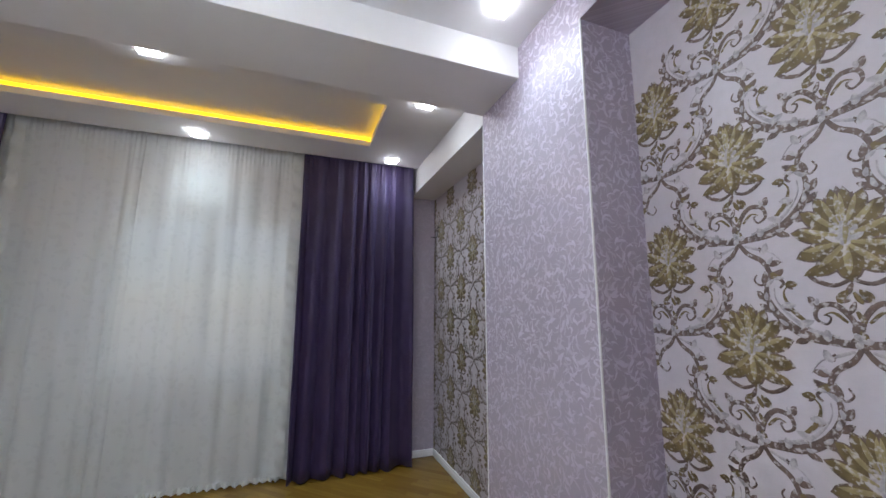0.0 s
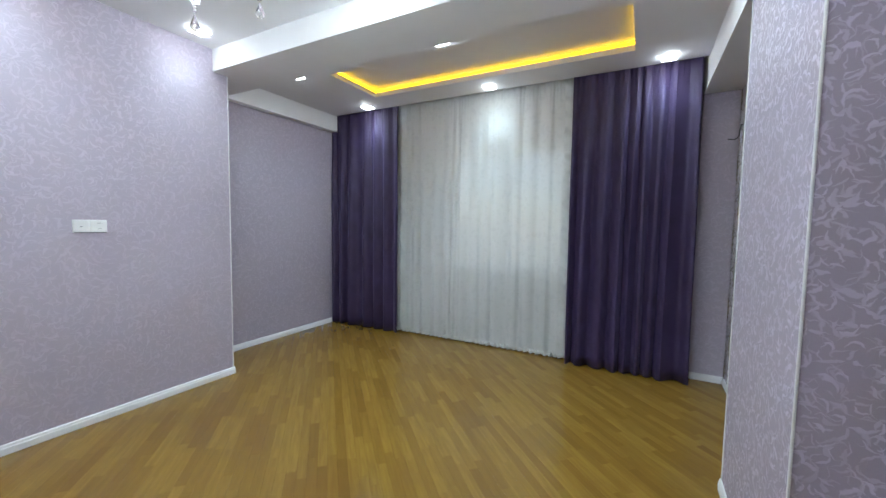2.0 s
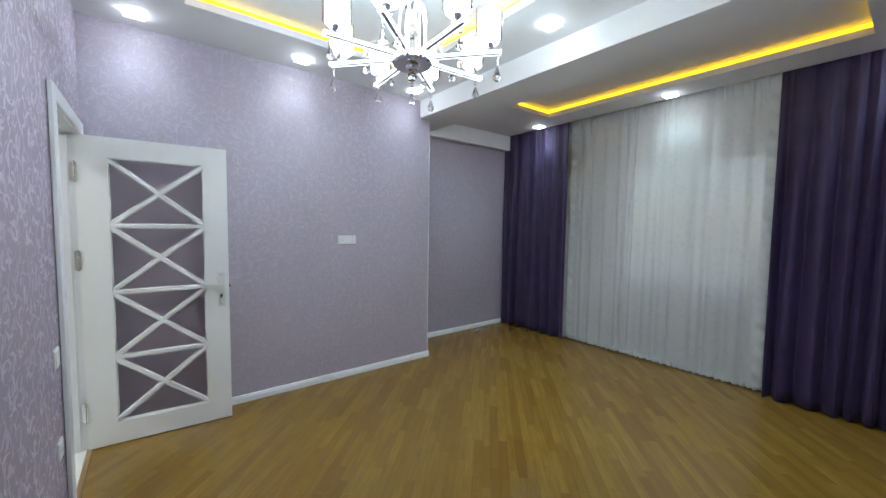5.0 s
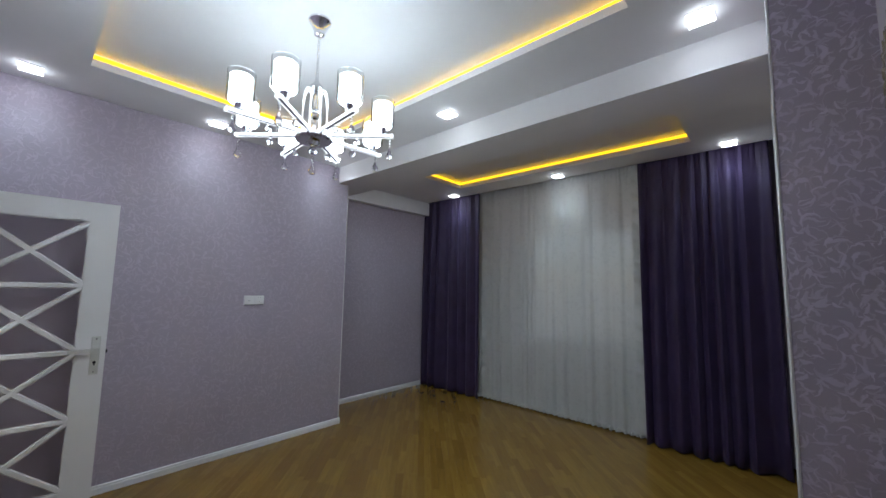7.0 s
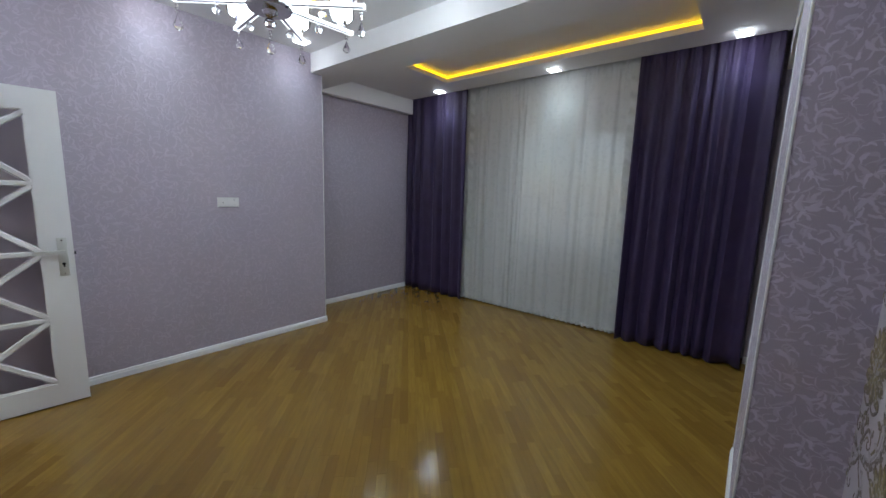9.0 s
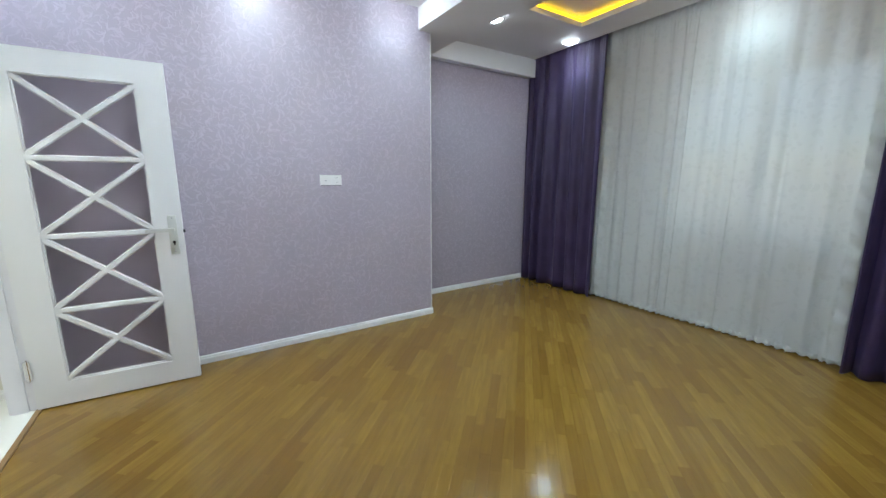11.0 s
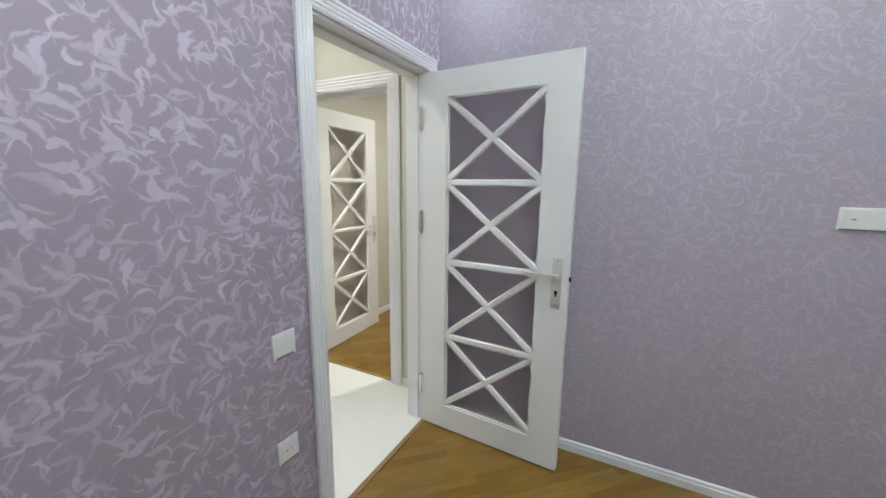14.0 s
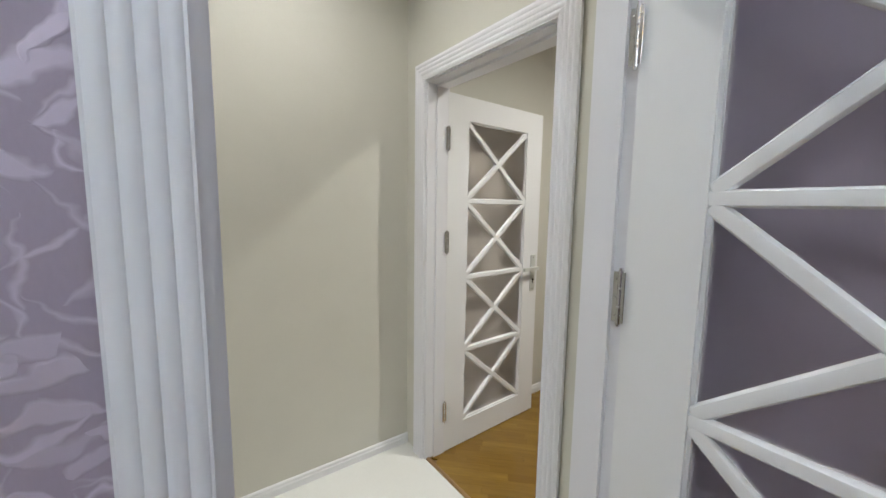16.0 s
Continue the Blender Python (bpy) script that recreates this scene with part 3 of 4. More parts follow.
for x in (-0.345, 0.345):
    p = boxes("pane", CLEAR, [(x - 0.303, x + 0.303, -0.006, 0.006, 0.062, H - 0.062)], win)
    p.visible_shadow = False
boxes("window_sill", SILL, [(-W / 2 - 0.04, W / 2 + 0.04, -0.19, -0.036, -0.03, -0.002)], win, round_edges=0.004)


# ---------------------------------------------------------------- curtains
def drape(name, mat, x0, x1, y, z0, z1, pleat, deep, seed, label, hem=0.0, thick=0.003):
    """A pleated hanging: tight gathers at the heading that run into broad, uneven folds."""
    rng = random.Random(seed)
    knots, x = [0.0], 0.0
    while x < (x1 - x0):
        x += pleat * rng.uniform(0.55, 1.5)
        knots.append(x)
    k = (x1 - x0) / knots[-1]
    knots = [a * k for a in knots]
    swing = [rng.uniform(0.55, 1.15) for _ in knots]
    lean = [rng.uniform(-0.6, 0.6) * pleat * 0.25 for _ in knots]
    per, rows = 14, 26
    cols = (len(knots) - 1) * per
    bm = bmesh.new()
    grid = []
    for r in range(rows + 1):
        f = r / rows
        z = z1 + (z0 - z1) * f
        line = []
        for c in range(cols + 1):
            i, u = divmod(c, per)
            u /= per
            if i >= len(knots) - 1:
                i, u = len(knots) - 2, 1.0
            a, b = knots[i], knots[i + 1]
            wave = math.cos(2 * math.pi * u)
            wave += 0.18 * math.sin(4 * math.pi * u + a * 40)
            amp = swing[i] * (1 - u) + swing[i + 1] * u
            grow = 0.30 + 0.70 * min(1, f * 1.6)
            gather = 0.006 * math.sin((a + (b - a) * u) * 2 * math.pi / 0.035) * max(0, 1 - f * 7)
            yy = y - deep * amp * grow * wave + gather + 0.004 * noise.noise((a * 3 + u, f * 4, seed))
            xx = x0 + a + (b - a) * u + (lean[i] * (1 - u) + lean[i + 1] * u) * f + 0.006 * noise.noise((c * 0.2, f * 3, seed + 9))
            zz = z
            if r == rows and hem:
                zz += hem * abs(math.sin(c * math.pi / 8)) + 0.01 * noise.noise((c * 0.07, 1, seed))
            elif r == rows:
                zz += 0.012 * noise.noise((c * 0.08, 2, seed)) + 0.006
            line.append(bm.verts.new((xx, yy, zz)))
        grid.append(line)
    for p, q in zip(grid, grid[1:]):
        for c in range(cols):
            bm.faces.new((p[c], p[c + 1], q[c + 1], q[c]))
    ob = part(name, bm, mat, None, label, True)
    if thick:
        ob.modifiers.new("thickness", "SOLIDIFY").thickness = thick
    return tagged(ob, category="curtain")


sheer = drape("sheer_curtain", VOILE, 0.47, 2.67, 4.715, 0.028, 2.90, 0.15, 0.019, 3, "white embroidered sheer curtain with a lace hem", hem=0.014, thick=0)
ruffle = drape("lace_hem", VOILE, 0.47, 2.67, 4.700, 0.016, 0.060, 0.060, 0.026, 8, "ruffled lace hem", hem=0.024, thick=0)
ruffle.parent = sheer
del ruffle["category"]
for x in (0.592, 2.552):
    bm = bmesh.new()
    grid = []
    for r in range(121):
        z = 0.05 + 2.8 * r / 120
        edge = 0.030 + 0.007 * abs(math.sin(r * math.pi / 3))
        grid.append([bm.verts.new((x + k * edge, 4.674 + 0.010 * math.sin(r * 0.9 + k) + 0.006 * math.cos(r * 0.31), z)) for k in (-1, -0.33, 0.33, 1)])
    for p, q in zip(grid, grid[1:]):
        for c in range(3):
            bm.faces.new((p[c], p[c + 1], q[c + 1], q[c]))
    part("lace_border", bm, VOILE, sheer, "ruffled lace border", True)
for x0, x1, s in ((-0.545, 0.545, 11), (2.60, 3.645, 12)):
    tagged(drape("velvet_curtain", VELVET, x0, x1, 4.618, 0.006, 2.90, 0.165, 0.046, s, "dark violet floor-length pleated velvet curtain"), group="violet curtains")


# ---------------------------------------------------------------- downlights
def downlight(x, y, z=CEIL, power=1.0, tint=SPOT_TINT, spread=132):
    d = tagged(empty("downlight", Matrix.Translation((x, y, z)), "lit square cut-glass downlight in the ceiling", "downlight"), group="downlights")
    bm = bmesh.new()
    box(bm, -0.054, 0.054, -0.054, 0.054, -0.009, -0.0005)
    soften(bm, 0.003)
    part("trim_plate", bm, CHROME, d, "square chrome trim plate", True)
    for k in range(4):
        m = pose(0, 0, 0, 0, 0, 90 * k)
        bm = bmesh.new()
        box(bm, -0.054, 0.038, 0.038, 0.054, -0.020, -0.0095, m)
        part("glass_edge", bm, GLASSLIT, d, "glowing cut-glass edge").visible_shadow = False
        if k % 2 == 0:
            bm = bmesh.new()
            lathe(bm, [(0.0035, -0.0205), (0.0035, -0.023), (0, -0.0235)], 10, m @ Matrix.Translation((-0.046, 0.046, 0)))
            part("screw", bm, DARK, d, smooth=True)
    bm = bmesh.new()
    lathe(bm, [(0.037, -0.0095), (0.037, -0.016), (0.026, -0.022), (0, -0.024)], 20)
    part("lens", bm, LENS, d, "glowing lens", True)
    lamp = new("downlight_beam", bpy.data.lights.new("downlight_beam", "SPOT"))
    lamp.data.energy, lamp.data.color = SPOT_WATTS * power, tint
    lamp.data.spot_size, lamp.data.spot_blend, lamp.data.shadow_soft_size = radians(spread), 1.0, 0.035
    lamp.matrix_world = pose(x, y, z - 0.028)
    return d


for x, y, k in ((0.235, 0.30, 0.5), (0.235, 1.36, 0.5), (0.235, 2.445, 0.5), (1.83, 2.445, 1.0), (3.445, 2.45, 1.0)):
    downlight(x, y, power=k)
for x in (0.19, 1.785, 3.385):
    for y, k in ((3.38, 1.15), (4.46, 0.72)):
        downlight(x, y, power=k)
for x in (0.55, 1.9):
    downlight(x, -0.85, power=2.15, tint=(1.0, 0.99, 0.95), spread=160)
# Added fixture, never in view, to brighten the far room and its door leaf.
downlight(-1.1, -0.1, power=7.5, tint=(1.0, 0.99, 0.9), spread=165)


# ---------------------------------------------------------------- chandelier
def drop(m, parent, length=0.045, chain=3):
    """Crystal beads on a thread with a pear-shaped drop below."""
    z = 0.0
    for i in range(chain):
        z -= 0.013
        bm = bmesh.new()
        lathe(bm, [(0, 0.0065), (0.007, 0.002), (0.007, -0.002), (0, -0.0065)], 8, m @ Matrix.Translation((0, 0, z)))
        part("bead", bm, CRYSTAL, parent)
    z -= 0.008
    bm = bmesh.new()
    k = length
    lathe(bm, [(0, z), (0.004, z - 0.1 * k), (0.011, z - 0.4 * k), (0.019, z - 0.68 * k), (0.015, z - 0.88 * k), (0, z - k)], 10, m)
    part("crystal_drop", bm, CRYSTAL, parent, "pear-shaped cut crystal drop")


CX, CY = 1.874, 1.341
ch = empty("chandelier", Matrix.Translation((CX, CY, UPPER)), "lit chrome chandelier with eight glass shades and crystal drops", "chandelier")


def at(z):
    return z - UPPER


bm = bmesh.new()
lathe(bm, [(0, 0), (0.058, 0), (0.058, -0.010), (0.050, -0.018), (0.028, -0.068), (0.027, -0.082), (0.012, -0.088), (0, -0.088)], 28)
part("canopy", bm, CHROME, ch, "chrome ceiling cup", True)
links = 9
for i in range(links):
    bm = bmesh.new()
    c, turn = at(2.828) - 0.0265 * i, (0 if i % 2 else 90)
    ring = [pose(0, 0, c, 0, 0, turn) @ Vector((0.007 * math.cos(a), 0, 0.016 * math.sin(a))) for a in (2 * math.pi * k / 12 for k in range(12))]
    tube(bm, ring, 0.0018, 6, True)
    part("chain_link", bm, CHROME, ch, smooth=True)
bm = bmesh.new()
lathe(bm, [(0, at(2.60)), (0.008, at(2.60)), (0.012, at(2.575)), (0.034, at(2.55)), (0.036, at(2.53)), (0.036, at(2.515)), (0.010, at(2.51)), (0.010, at(2.27)), (0, at(2.27))], 20)
part("stem", bm, CHROME, ch, "chrome stem and collar", True)
bm = bmesh.new()
lathe(bm, [(0, at(2.272)), (0.09, at(2.268)), (0.096, at(2.258)), (0.090, at(2.248)), (0.035, at(2.244)), (0.03, at(2.225)), (0, at(2.215))], 32)
part("lower_disc", bm, CHROME, ch, "chrome lower disc", True)
bm = bmesh.new()
lathe(bm, [(0, at(2.216)), (0.02, at(2.21)), (0.026, at(2.196)), (0.018, at(2.182)), (0, at(2.176))], 12)
part("crystal_ball", bm, CRYSTAL, ch, "faceted crystal ball")
bm = bmesh.new()
lathe(bm, [(0, at(2.43)), (0.024, at(2.418)), (0.034, at(2.395)), (0.024, at(2.372)), (0, at(2.36))], 12)
part("crystal_ball", bm, CRYSTAL, ch, "faceted crystal ball")
drop(pose(0, 0, at(2.178)), ch, 0.065, 3)
R = 0.36
for i in range(8):
    ang = -4 + 45 * i
    m = pose(0, 0, 0, 0, 0, ang)
    bm = bmesh.new()
    box(bm, 0.05, 0.412, -0.0135, -0.0117, at(2.274), at(2.288), m)
    box(bm, 0.05, 0.412, 0.0117, 0.0135, at(2.274), at(2.288), m)
    box(bm, 0.4125, 0.418, -0.0135, 0.0135, at(2.272), at(2.290), m)
    arm = part("arm", bm, ACRYLIC, ch, "glowing clear acrylic arm")
    bm = bmesh.new()
    box(bm, 0.03, 0.410, -0.0085, 0.0085, at(2.275), at(2.287), m)
    part("arm_spine", bm, CHROME, arm, "chrome spine")
    bm = bmesh.new()
    rise = [(0.062, at(2.27)), (0.066, at(2.34)), (0.066, at(2.44)), (0.060, at(2.495)), (0.050, at(2.525)), (0.028, at(2.535))]
    tube(bm, [m @ Vector((r, 0, z)) for r, z in rise], 0.0042, 8)
    part("crystal_rod", bm, ACRYLIC, ch, "glowing bent crystal rod", True)
    s = m @ Matrix.Translation((R, 0, 0))
    bm = bmesh.new()
    lathe(bm, [(0, at(2.290)), (0.010, at(2.290)), (0.010, at(2.295)), (0.021, at(2.298)), (0.024, at(2.324)), (0.014, at(2.328)), (0, at(2.328))], 18, s)
    cup = part("lamp_cup", bm, CHROME, ch, "chrome lamp cup", True)
    bm = bmesh.new()
    lathe(bm, [(0, at(2.330)), (0.043, at(2.330)), (0.0495, at(2.338)), (0.0495, at(2.454)), (0.046, at(2.459)), (0, at(2.459))], 22, s)
    part("inner_shade", bm, SHADE, cup, "glowing opal glass cylinder", True)
    bm = bmesh.new()
    lathe(bm, [(0.026, at(2.3285)), (0.050, at(2.329)), (0.060, at(2.342)), (0.061, at(2.474)), (0.0585, at(2.474)), (0.0575, at(2.345)), (0.049, at(2.3325)), (0.026, at(2.332))], 26, s)
    part("outer_shade", bm, CLEAR, cup, "clear glass cylinder", True).visible_shadow = False
    drop(m @ Matrix.Translation((0.40 if i % 2 else 0.385, 0, at(2.27))), arm, 0.072 if i % 2 else 0.06, 3 if i % 2 else 2)
    ball = m @ Matrix.Translation((0.23, 0, at(2.262)))
    bm = bmesh.new()
    lathe(bm, [(0, 0.012), (0.004, 0.008), (0.004, 0.0), (0.014, -0.006), (0.019, -0.019), (0.014, -0.032), (0, -0.038)], 10, ball)
    part("crystal_ball", bm, CRYSTAL, arm, "faceted crystal ball")


# ---------------------------------------------------------------- switches, sockets, cable
def plate(name, m, width, height, label, category, parts):
    """A wall plate facing local +y, centred on m; parts: (name, x0, x1, z0, z1, depth, material)."""
    p = empty(name, m, label, category)
    bm = bmesh.new()
    box(bm, -width / 2, width / 2, 0, 0.009, -height / 2, height / 2)
    soften(bm, 0.0025)
    part("cover", bm, PLASTIC, p, smooth=True)
    for nm, x0, x1, z0, z1, d, mat in parts:
        bm = bmesh.new()
        box(bm, x0, x1, 0.006, d, z0, z1)
        part(nm, bm, mat, p)
    return p


# The low dark strip paints the shadow under each plate's bottom edge.
rocker = lambda a, b: [("rocker", a, b, -0.034, 0.034, 0.012, PLASTIC), ("gap_line", a, b, -0.0435, -0.0385, 0.0115, MARK_SHADOW)]
bars = [("mark", -0.058, -0.036, 0.020, 0.0225, 0.0124, MARK_SHADOW), ("mark", -0.058, -0.040, -0.017, -0.0145, 0.0124, MARK_SHADOW), ("mark", 0.040, 0.054, -0.004, 0.0, 0.0124, MARK_SHADOW)]
plate("light_switch", pose(0.0, 1.834, 1.341, 0, 0, -90), 0.178, 0.086, "white double light switch on the lilac wall", "switch", rocker(-0.083, -0.001) + rocker(0.001, 0.083) + bars)
plate("light_switch", pose(1.148, 0.0, 0.90), 0.092, 0.092, "white single light switch beside the doorway", "switch", rocker(-0.036, 0.036))
plate("wall_socket", pose(1.158, 0.0, 0.50), 0.086, 0.086, "white wall socket above the skirting", "socket",
      [("socket_face", -0.033, 0.033, -0.033, 0.033, 0.0105, PLASTIC), ("gap_line", -0.036, 0.036, -0.0435, -0.0395, 0.0105, MARK_SHADOW), ("socket_hole", -0.012, -0.007, -0.003, 0.003, 0.0112, MARK_SHADOW), ("socket_hole", 0.007, 0.012, -0.003, 0.003, 0.0112, MARK_SHADOW)])

bm = bmesh.new()
tube(bm, [(BACK + 0.005, 4.66, 2.25), (BACK - 0.02, 4.65, 2.25), (BACK - 0.03, 4.64, 2.2), (BACK - 0.035, 4.63, 2.15), (BACK - 0.06, 4.62, 2.125), (BACK - 0.11, 4.62, 2.13)], 0.004, 8)
tagged(part("cable", bm, DARK, None, "dark loose cable end sticking out of the papered niche", True), category="cable")

# ---------------------------------------------------------------- damask paper in the niches
PAPER = plain("ivory_damask_ground", (0.56, 0.515, 0.565), 0.5, vary=0.05, scale=30.0, relief=0.15)


def printed(name, color, wear):
    """Raised print, rubbed through to the ivory ground in fine patches."""
    m, nt, b = material(name)
    v = coords(nt)
    rub, tone = noise_of(nt, v, 75.0, 3.0), noise_of(nt, v, 28.0, 2.0)
    c = mixc(nt, ramp(nt, tone.outputs["Fac"], 0.3, 0.7), tuple(x * 0.7 for x in color), tuple(min(1, x * 1.35) for x in color))
    nt.links.new(mixc(nt, ramp(nt, rub.outputs["Fac"], 0.62 - wear, 0.66, 0.0, 0.8), c, (0.58, 0.54, 0.56)), b.inputs["Base Color"])
    b.inputs["Roughness"].default_value = 0.42
    bump(nt, b, rub.outputs["Fac"], 0.3, 0.001)
    return m


OCHRE = printed("ochre_print", (0.150, 0.106, 0.045), 0.07)
GOLD = printed("pale_gold_print", (0.29, 0.235, 0.12), 0.12)
UMBER = printed("umber_print", (0.135, 0.092, 0.080), 0.09)
ASH = printed("ash_print", (0.36, 0.33, 0.36), 0.2)
back = boxes("wall_east", PAPER, [(BACK, BACK + 0.15, 0, NORTH, 0, 3.0)], kind="structure", label="ivory damask wallpaper with ochre flowers and brown scrolls")


LIFT = {}


def leaf(bm, base, angle, length, width, bend=0.0):
    """A pointed, ridged leaf in the wall's plane: 2D (along y, z), standing slightly off it."""
    n, lift = 6, LIFT.get(bm, 0.0)
    c, s = math.cos(angle), math.sin(angle)
    rows = []
    for i in range(n + 1):
        f = i / n
        w = width * 0.5 * math.sin(math.pi * (0.10 + 0.90 * f ** 1.25)) ** 0.7 if f < 1 else 0.0
        x, y = f * length, bend * length * f * f
        rows.append([(x, y + w, 0.0006 + lift), (x, y, 0.0016 + lift), (x, y - w, 0.0006 + lift)])
    vs = [[bm.verts.new((-h, -(base[0] + px * c - py * s), base[1] + px * s + py * c)) for px, py, h in row] for row in rows]
    for a, b in zip(vs, vs[1:]):
        for k in range(2):
            bm.faces.new((a[k], a[k + 1], b[k + 1], b[k]))


def scroll(bm, pts, w0, w1, mirror=1):
    pts = [Vector((p[0] * mirror, p[1])) for p in pts]
    fine = []
    for i in range(len(pts) - 1):
        p0, p1, p2, p3 = pts[max(i - 1, 0)], pts[i], pts[i + 1], pts[min(i + 2, len(pts) - 1)]
        for k in range(4):
            t = k / 4
            fine.append(0.5 * ((2 * p1) + (p2 - p0) * t + (2 * p0 - 5 * p1 + 4 * p2 - p3) * t * t + (3 * p1 - p0 - 3 * p2 + p3) * t ** 3))
    fine.append(pts[-1])
    rows = []
    for i, p in enumerate(fine):
        d = (fine[min(i + 1, len(fine) - 1)] - fine[max(i - 1, 0)]).normalized()
        n = Vector((-d.y, d.x))
        f = i / (len(fine) - 1)
        w = (w0 + (w1 - w0) * f) * (0.55 + 0.45 * math.sin(math.pi * min(1, 0.1 + f * 1.2)) ** 2) * 0.5
        rows.append([bm.verts.new((-h, -(p.x + n.x * u), p.y + n.y * u)) for u, h in ((w, 0.0004), (0, 0.0016), (-w, 0.0004))])
    for a, b in zip(rows, rows[1:]):
        for k in range(2):
            bm.faces.new((a[k], a[k + 1], b[k + 1], b[k]))


def curl(cx, cy, r, start, turns, steps=9):
    return [(cx + r * (1 - 0.75 * i / steps) * math.cos(start + turns * 2 * math.pi * i / steps), cy + r * (1 - 0.75 * i / steps) * math.sin(start + turns * 2 * math.pi * i / steps)) for i in range(steps + 1)]


def motif_meshes():
    """One flower with its scrolls, as one mesh for each printed colour."""
    o, g, u, a = (bmesh.new() for _ in range(4))
    LIFT.update({u: 0.0, o: 0.0008, a: 0.0014, g: 0.0020})
    petals = [(-90, 0.092, 0.058, 0.0), (-56, 0.096, 0.052, 0.0), (236, 0.096, 0.052, 0.0), (-22, 0.100, 0.050, 0.004), (202, 0.100, 0.050, 0.004), (10, 0.104, 0.048, 0.018),
              (170, 0.104, 0.048, 0.018), (36, 0.102, 0.046, 0.030), (144, 0.102, 0.046, 0.030), (58, 0.098, 0.042, 0.040), (122, 0.098, 0.042, 0.040), (78, 0.094, 0.036, 0.048), (102, 0.094, 0.036, 0.048)]
    for deg, ln, wd, up in petals:
        r = radians(deg)
        sg = 1 if math.cos(r) > 0.01 else -1 if math.cos(r) < -0.01 else 0
        base = (0.012 * math.cos(r), up + 0.008 * math.sin(r))
        leaf(u, base, r, ln, wd, 0.10 * sg)
        leaf(o, base, r, ln * 0.96, wd * 0.84, 0.10 * sg)
        leaf(g, (base[0], base[1] + 0.004), r + 0.10 * sg, ln * 0.80, wd * 0.30, 0.10 * sg)
        leaf(u, base, r - 0.08 * sg, ln * 0.55, wd * 0.16, 0.10 * sg)
    for deg, ln, wd in ((20, 0.034, 0.016), (160, 0.034, 0.016), (48, 0.044, 0.019), (132, 0.044, 0.019), (72, 0.050, 0.018), (108, 0.050, 0.018), (90, 0.056, 0.018)):
        leaf(u, (0.0, 0.098), radians(deg), ln, wd)
    leaf(a, (0.0, -0.005), radians(90), 0.088, 0.046)
    for deg in (64, 116, 40, 140):
        leaf(a, (0.0, 0.0), radians(deg), 0.062, 0.020)
    leaf(g, (0.0, 0.0), radians(84), 0.060, 0.014)
    for deg in (0, 60, 120, 180, 240, 300):
        leaf(u, (0, -0.004), radians(deg), 0.026, 0.010)
    for mi in (1, -1):
        def side(pts):
            return [(x * mi, y) for x, y in pts]
        leaf(o, (0.02 * mi, -0.03), radians(-48 if mi > 0 else 228), 0.085, 0.030, 0.3 * mi)
        scroll(u, side([(0.0, -0.09), (0.035, -0.105), (0.07, -0.09), (0.085, -0.07), (0.07, -0.055), (0.055, -0.068), (0.064, -0.078)]), 0.014, 0.007)
        scroll(u, side([(0.0, -0.235), (0.012, -0.19), (0.04, -0.155), (0.075, -0.16), (0.083, -0.19), (0.062, -0.205), (0.052, -0.188), (0.063, -0.180)]), 0.017, 0.008)
        scroll(o, side([(0.02, -0.20), (0.045, -0.175), (0.066, -0.182)]), 0.010, 0.005)
        scroll(u, side([(0.0, -0.255), (0.05, -0.250), (0.10, -0.240), (0.15, -0.205), (0.185, -0.15), (0.188, -0.10), (0.165, -0.075), (0.145, -0.09), (0.155, -0.105)]), 0.030, 0.012)
        scroll(a, side([(0.04, -0.238), (0.095, -0.222), (0.14, -0.185), (0.168, -0.14), (0.17, -0.105)]), 0.014, 0.006)
        scroll(o, side([(0.10, -0.205), (0.135, -0.165), (0.148, -0.12), (0.130, -0.095)]), 0.014, 0.006)
        scroll(u, side([(0.0, -0.26), (0.022, -0.295), (0.06, -0.325), (0.075, -0.37), (0.05, -0.395), (0.032, -0.38), (0.04, -0.362)]), 0.018, 0.008)
        scroll(a, side([(0.015, -0.27), (0.05, -0.285), (0.085, -0.30), (0.11, -0.335)]), 0.011, 0.005)
        for bx, bz, deg, ln, bmx in ((0.186, -0.10, 70, 0.055, u), (0.175, -0.17, 8, 0.05, u), (0.19, -0.14, 30, 0.045, u), (0.145, -0.21, -25, 0.05, u), (0.105, -0.238, -55, 0.045, u), (0.155, -0.16, 150, 0.04, a), (0.12, -0.215, 130, 0.045, a),
                                     (0.06, -0.248, 60, 0.035, a), (0.03, -0.15, 100, 0.045, o), (0.165, -0.08, 110, 0.045, u), (0.07, -0.33, -20, 0.045, u), (0.06, -0.30, 40, 0.04, a), (0.078, -0.36, -60, 0.04, o), (0.075, -0.155, 30, 0.035, u), (0.14, -0.10, 150, 0.035, o)):
            d = radians(deg if mi > 0 else 180 - deg)
            leaf(bmx, (bx * mi, bz), d, ln * 0.8, 0.021, 0.35 * mi)
            leaf(u if bmx is not u else a, (bx * mi, bz), d + 0.7 * mi, ln * 0.5, 0.013, 0.4 * mi)
    for k in range(6):
        leaf(u if k % 2 else a, (0, -0.245), radians(60 * k), 0.022, 0.016)
        leaf(o if k % 2 else u, (0, -0.10 - 0.024 * k), radians(-90 + (24 if k % 2 else -24)), 0.034, 0.013)
    return [mesh_of(n, bm, mat, True) for n, bm, mat in (("ochre_petals", o, OCHRE), ("gold_veins", g, GOLD), ("umber_scrolls", u, UMBER), ("ash_scrolls", a, ASH))]


MOTIF = motif_meshes()
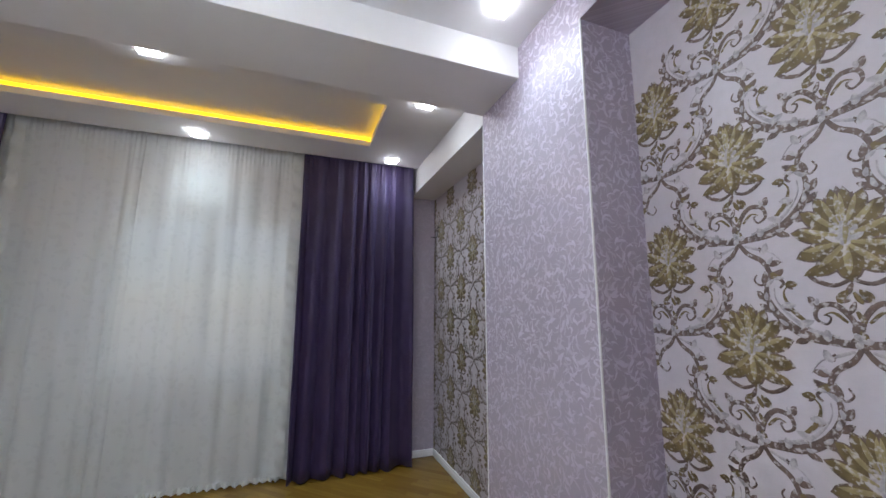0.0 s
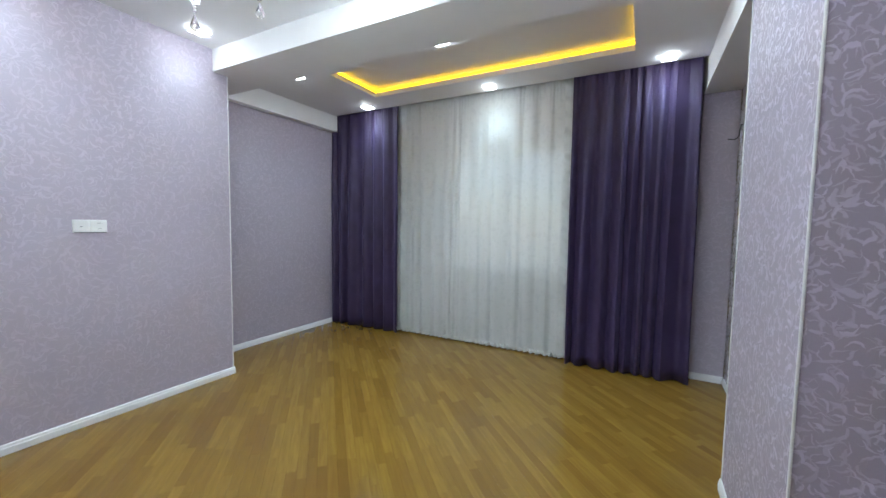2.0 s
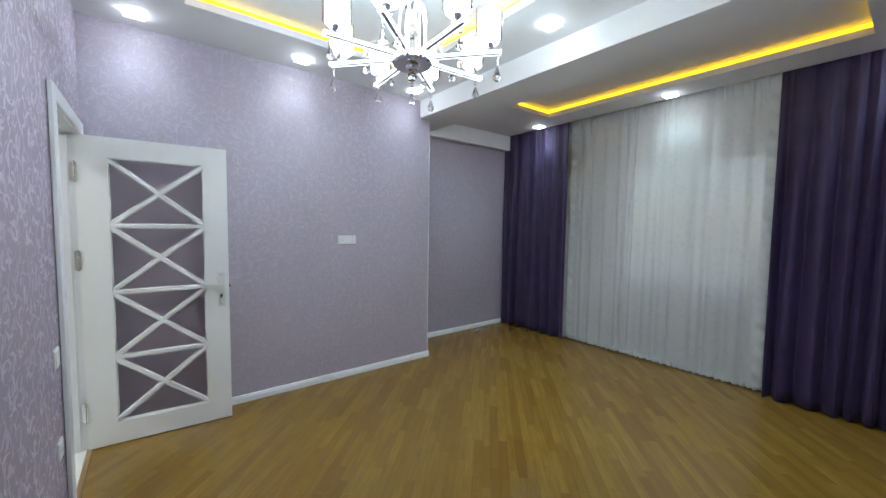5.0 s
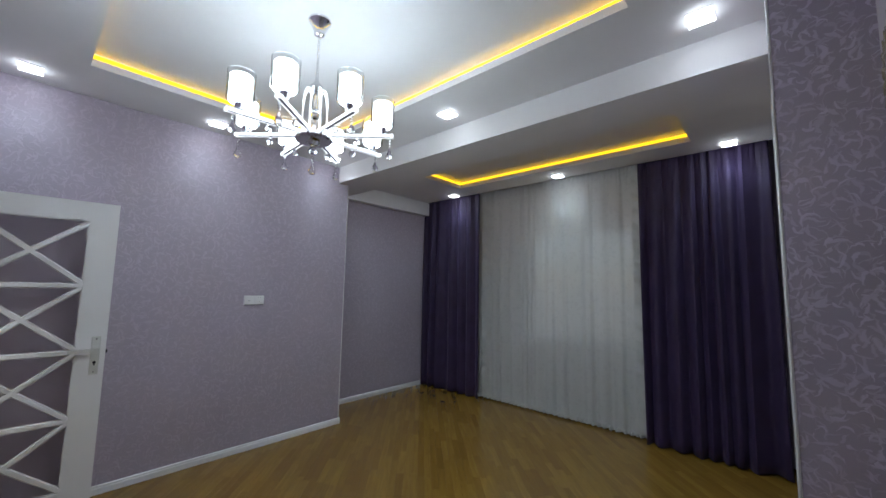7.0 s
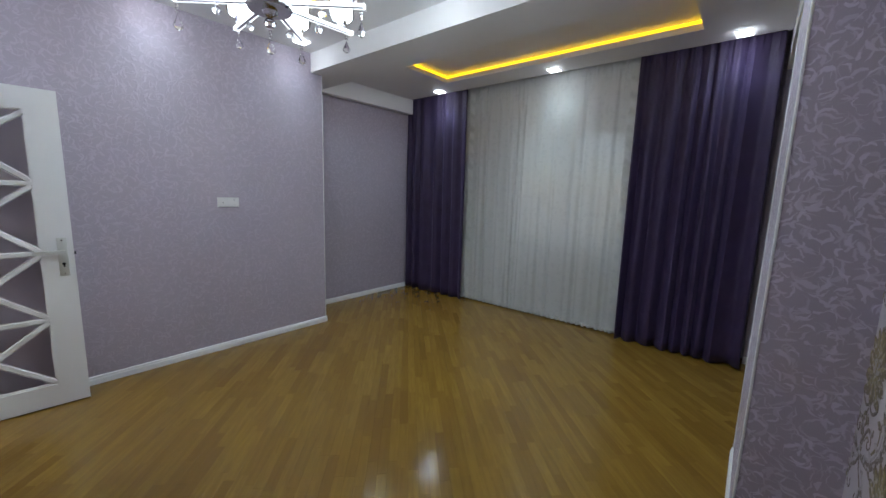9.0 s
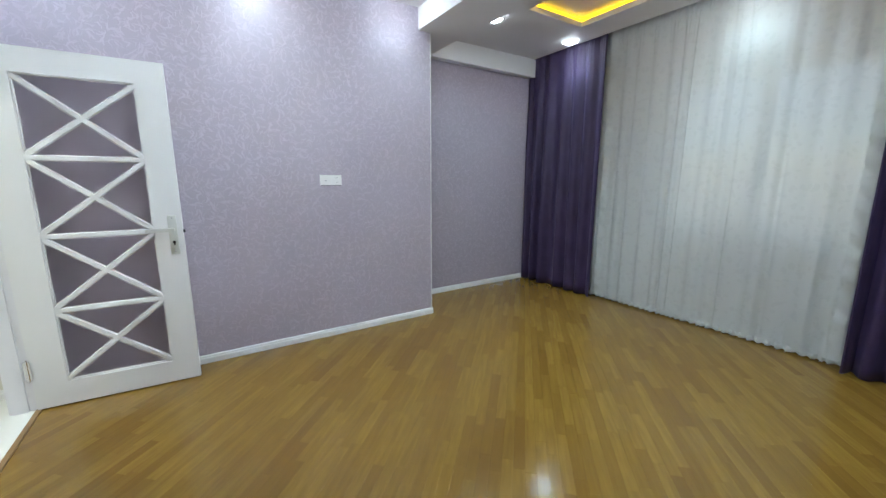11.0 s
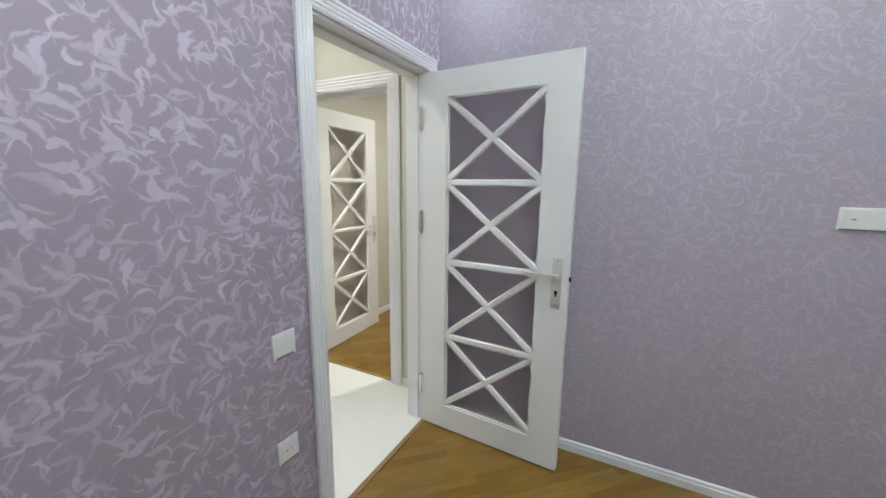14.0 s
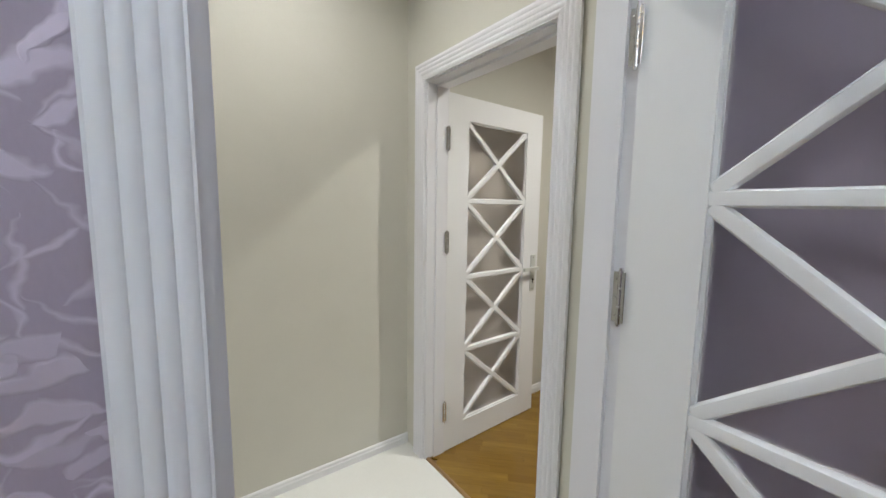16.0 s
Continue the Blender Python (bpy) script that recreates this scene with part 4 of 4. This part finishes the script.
for col in range(-12, 12):
    y = 2.11 - 0.25 * col
    if not (-0.1 < y < PIER0 + 0.12 or BEAM1 - 0.1 < y < 4.92):
        continue
    for row in range(-2, 4):
        z = 1.58 + 0.6 * row - (0.3 if col % 2 else 0.0)
        if not 0.0 < z < 2.75:
            continue
        flower = new("printed_flower")
        flower.parent = back
        flower.matrix_world = Matrix.Translation((BACK - 0.0008, y, z))
        for me in MOTIF:
            ob = new(me.name, me)
            ob.parent = flower

# ---------------------------------------------------------------- parquet
LONG, WIDE, DEEP = 0.40, 0.055, 0.012
STRIP = pose(0, 0, 0, 0, 0, 135)


def strip_verts(x, y, ln=LONG, wd=WIDE):
    g, c = 0.00015, 0.0004
    lo = [(x + g, y + g, -DEEP), (x + ln - g, y + g, -DEEP), (x + ln - g, y + wd - g, -DEEP), (x + g, y + wd - g, -DEEP)]
    mid = [(a, b, -0.001 - c) for a, b, _ in lo]
    top = [(x + g + c, y + g + c, -0.001), (x + ln - g - c, y + g + c, -0.001), (x + ln - g - c, y + wd - g - c, -0.001), (x + g + c, y + wd - g - c, -0.001)]
    return lo + mid + top


FACES = [(8, 9, 10, 11)] + [(i + k, (i + 1) % 4 + k, (i + 1) % 4 + k + 4, i + k + 4) for k in (0, 4) for i in range(4)]


def inside(x, y, areas):
    return any(a <= x <= b and c <= y <= d for a, b, c, d in areas)


def lay(areas, seed):
    """Strips (start and length in their own turned axes), trimmed to the given areas."""
    rng = random.Random(seed)
    out = []
    for j in range(-120, 120):
        start = rng.uniform(0, LONG)
        for i in range(-24, 24):
            x, y = i * LONG + start, j * WIDE
            hit = [u for u in range(9) if any(inside(*(STRIP @ Vector((x + LONG * u / 8, y + WIDE * v, 0)))[:2], areas) for v in (0, 1))]
            if hit:
                a, b = max(0, hit[0] - 1) / 8, min(8, hit[-1] + 1) / 8
                out.append((x + LONG * a, y, LONG * (b - a)))
    return out


def joined(name, strips, parent, z=0.0):
    verts, faces = [], []
    for x, y, ln in strips:
        n = len(verts)
        verts += strip_verts(x, y, ln)
        faces += [tuple(n + k for k in f) for f in FACES]
    me = bpy.data.meshes.new(name)
    me.from_pydata(verts, [], faces)
    me.materials.append(OAK)
    ob = new(name, me)
    ob.parent = parent
    ob.matrix_world = Matrix.Translation((0, 0, z)) @ STRIP
    return tagged(ob, "honey oak parquet strips laid diagonally", kind="stuff")


floor = boxes("floor", SUBFLOOR, [(NICHE - 0.1, BACK + 0.1, -0.05, NORTH + 0.1, -0.06, -DEEP)], kind="structure", label="honey oak diagonal strip parquet, lacquered")
main = lay([(0, EAST, 0, NORTH), (NICHE, 0, CORNER, NORTH), (EAST, BACK, 0, PIER0), (EAST, BACK, BEAM1, 4.82)], 5)
NEAR = (0.75, 2.95, 0.45, 2.75)
singles = [p for p in main if p[2] == LONG and inside(*(STRIP @ Vector((p[0] + LONG / 2, p[1] + WIDE / 2, 0)))[:2], [NEAR])]
picked = set(singles)
joined("parquet_strips", [p for p in main if p not in picked], floor)
me = bpy.data.meshes.new("oak_strip")
me.from_pydata(strip_verts(0, 0), [], FACES)
me.materials.append(OAK)
for x, y, ln in singles:
    ob = new("oak_strip", me)
    ob.parent = floor
    ob.matrix_world = STRIP @ Matrix.Translation((x, y, 0))
far = boxes("floor_far", SUBFLOOR, [(-3.2, -0.13, -1.45, 1.65, -0.06, -DEEP)], kind="structure", label="honey oak parquet of the far room")
joined("parquet_strips", lay([(-3.2, -0.26, -1.42, 1.6), (-0.26, -0.17, -1.2, -0.5)], 6), far, 0.002)
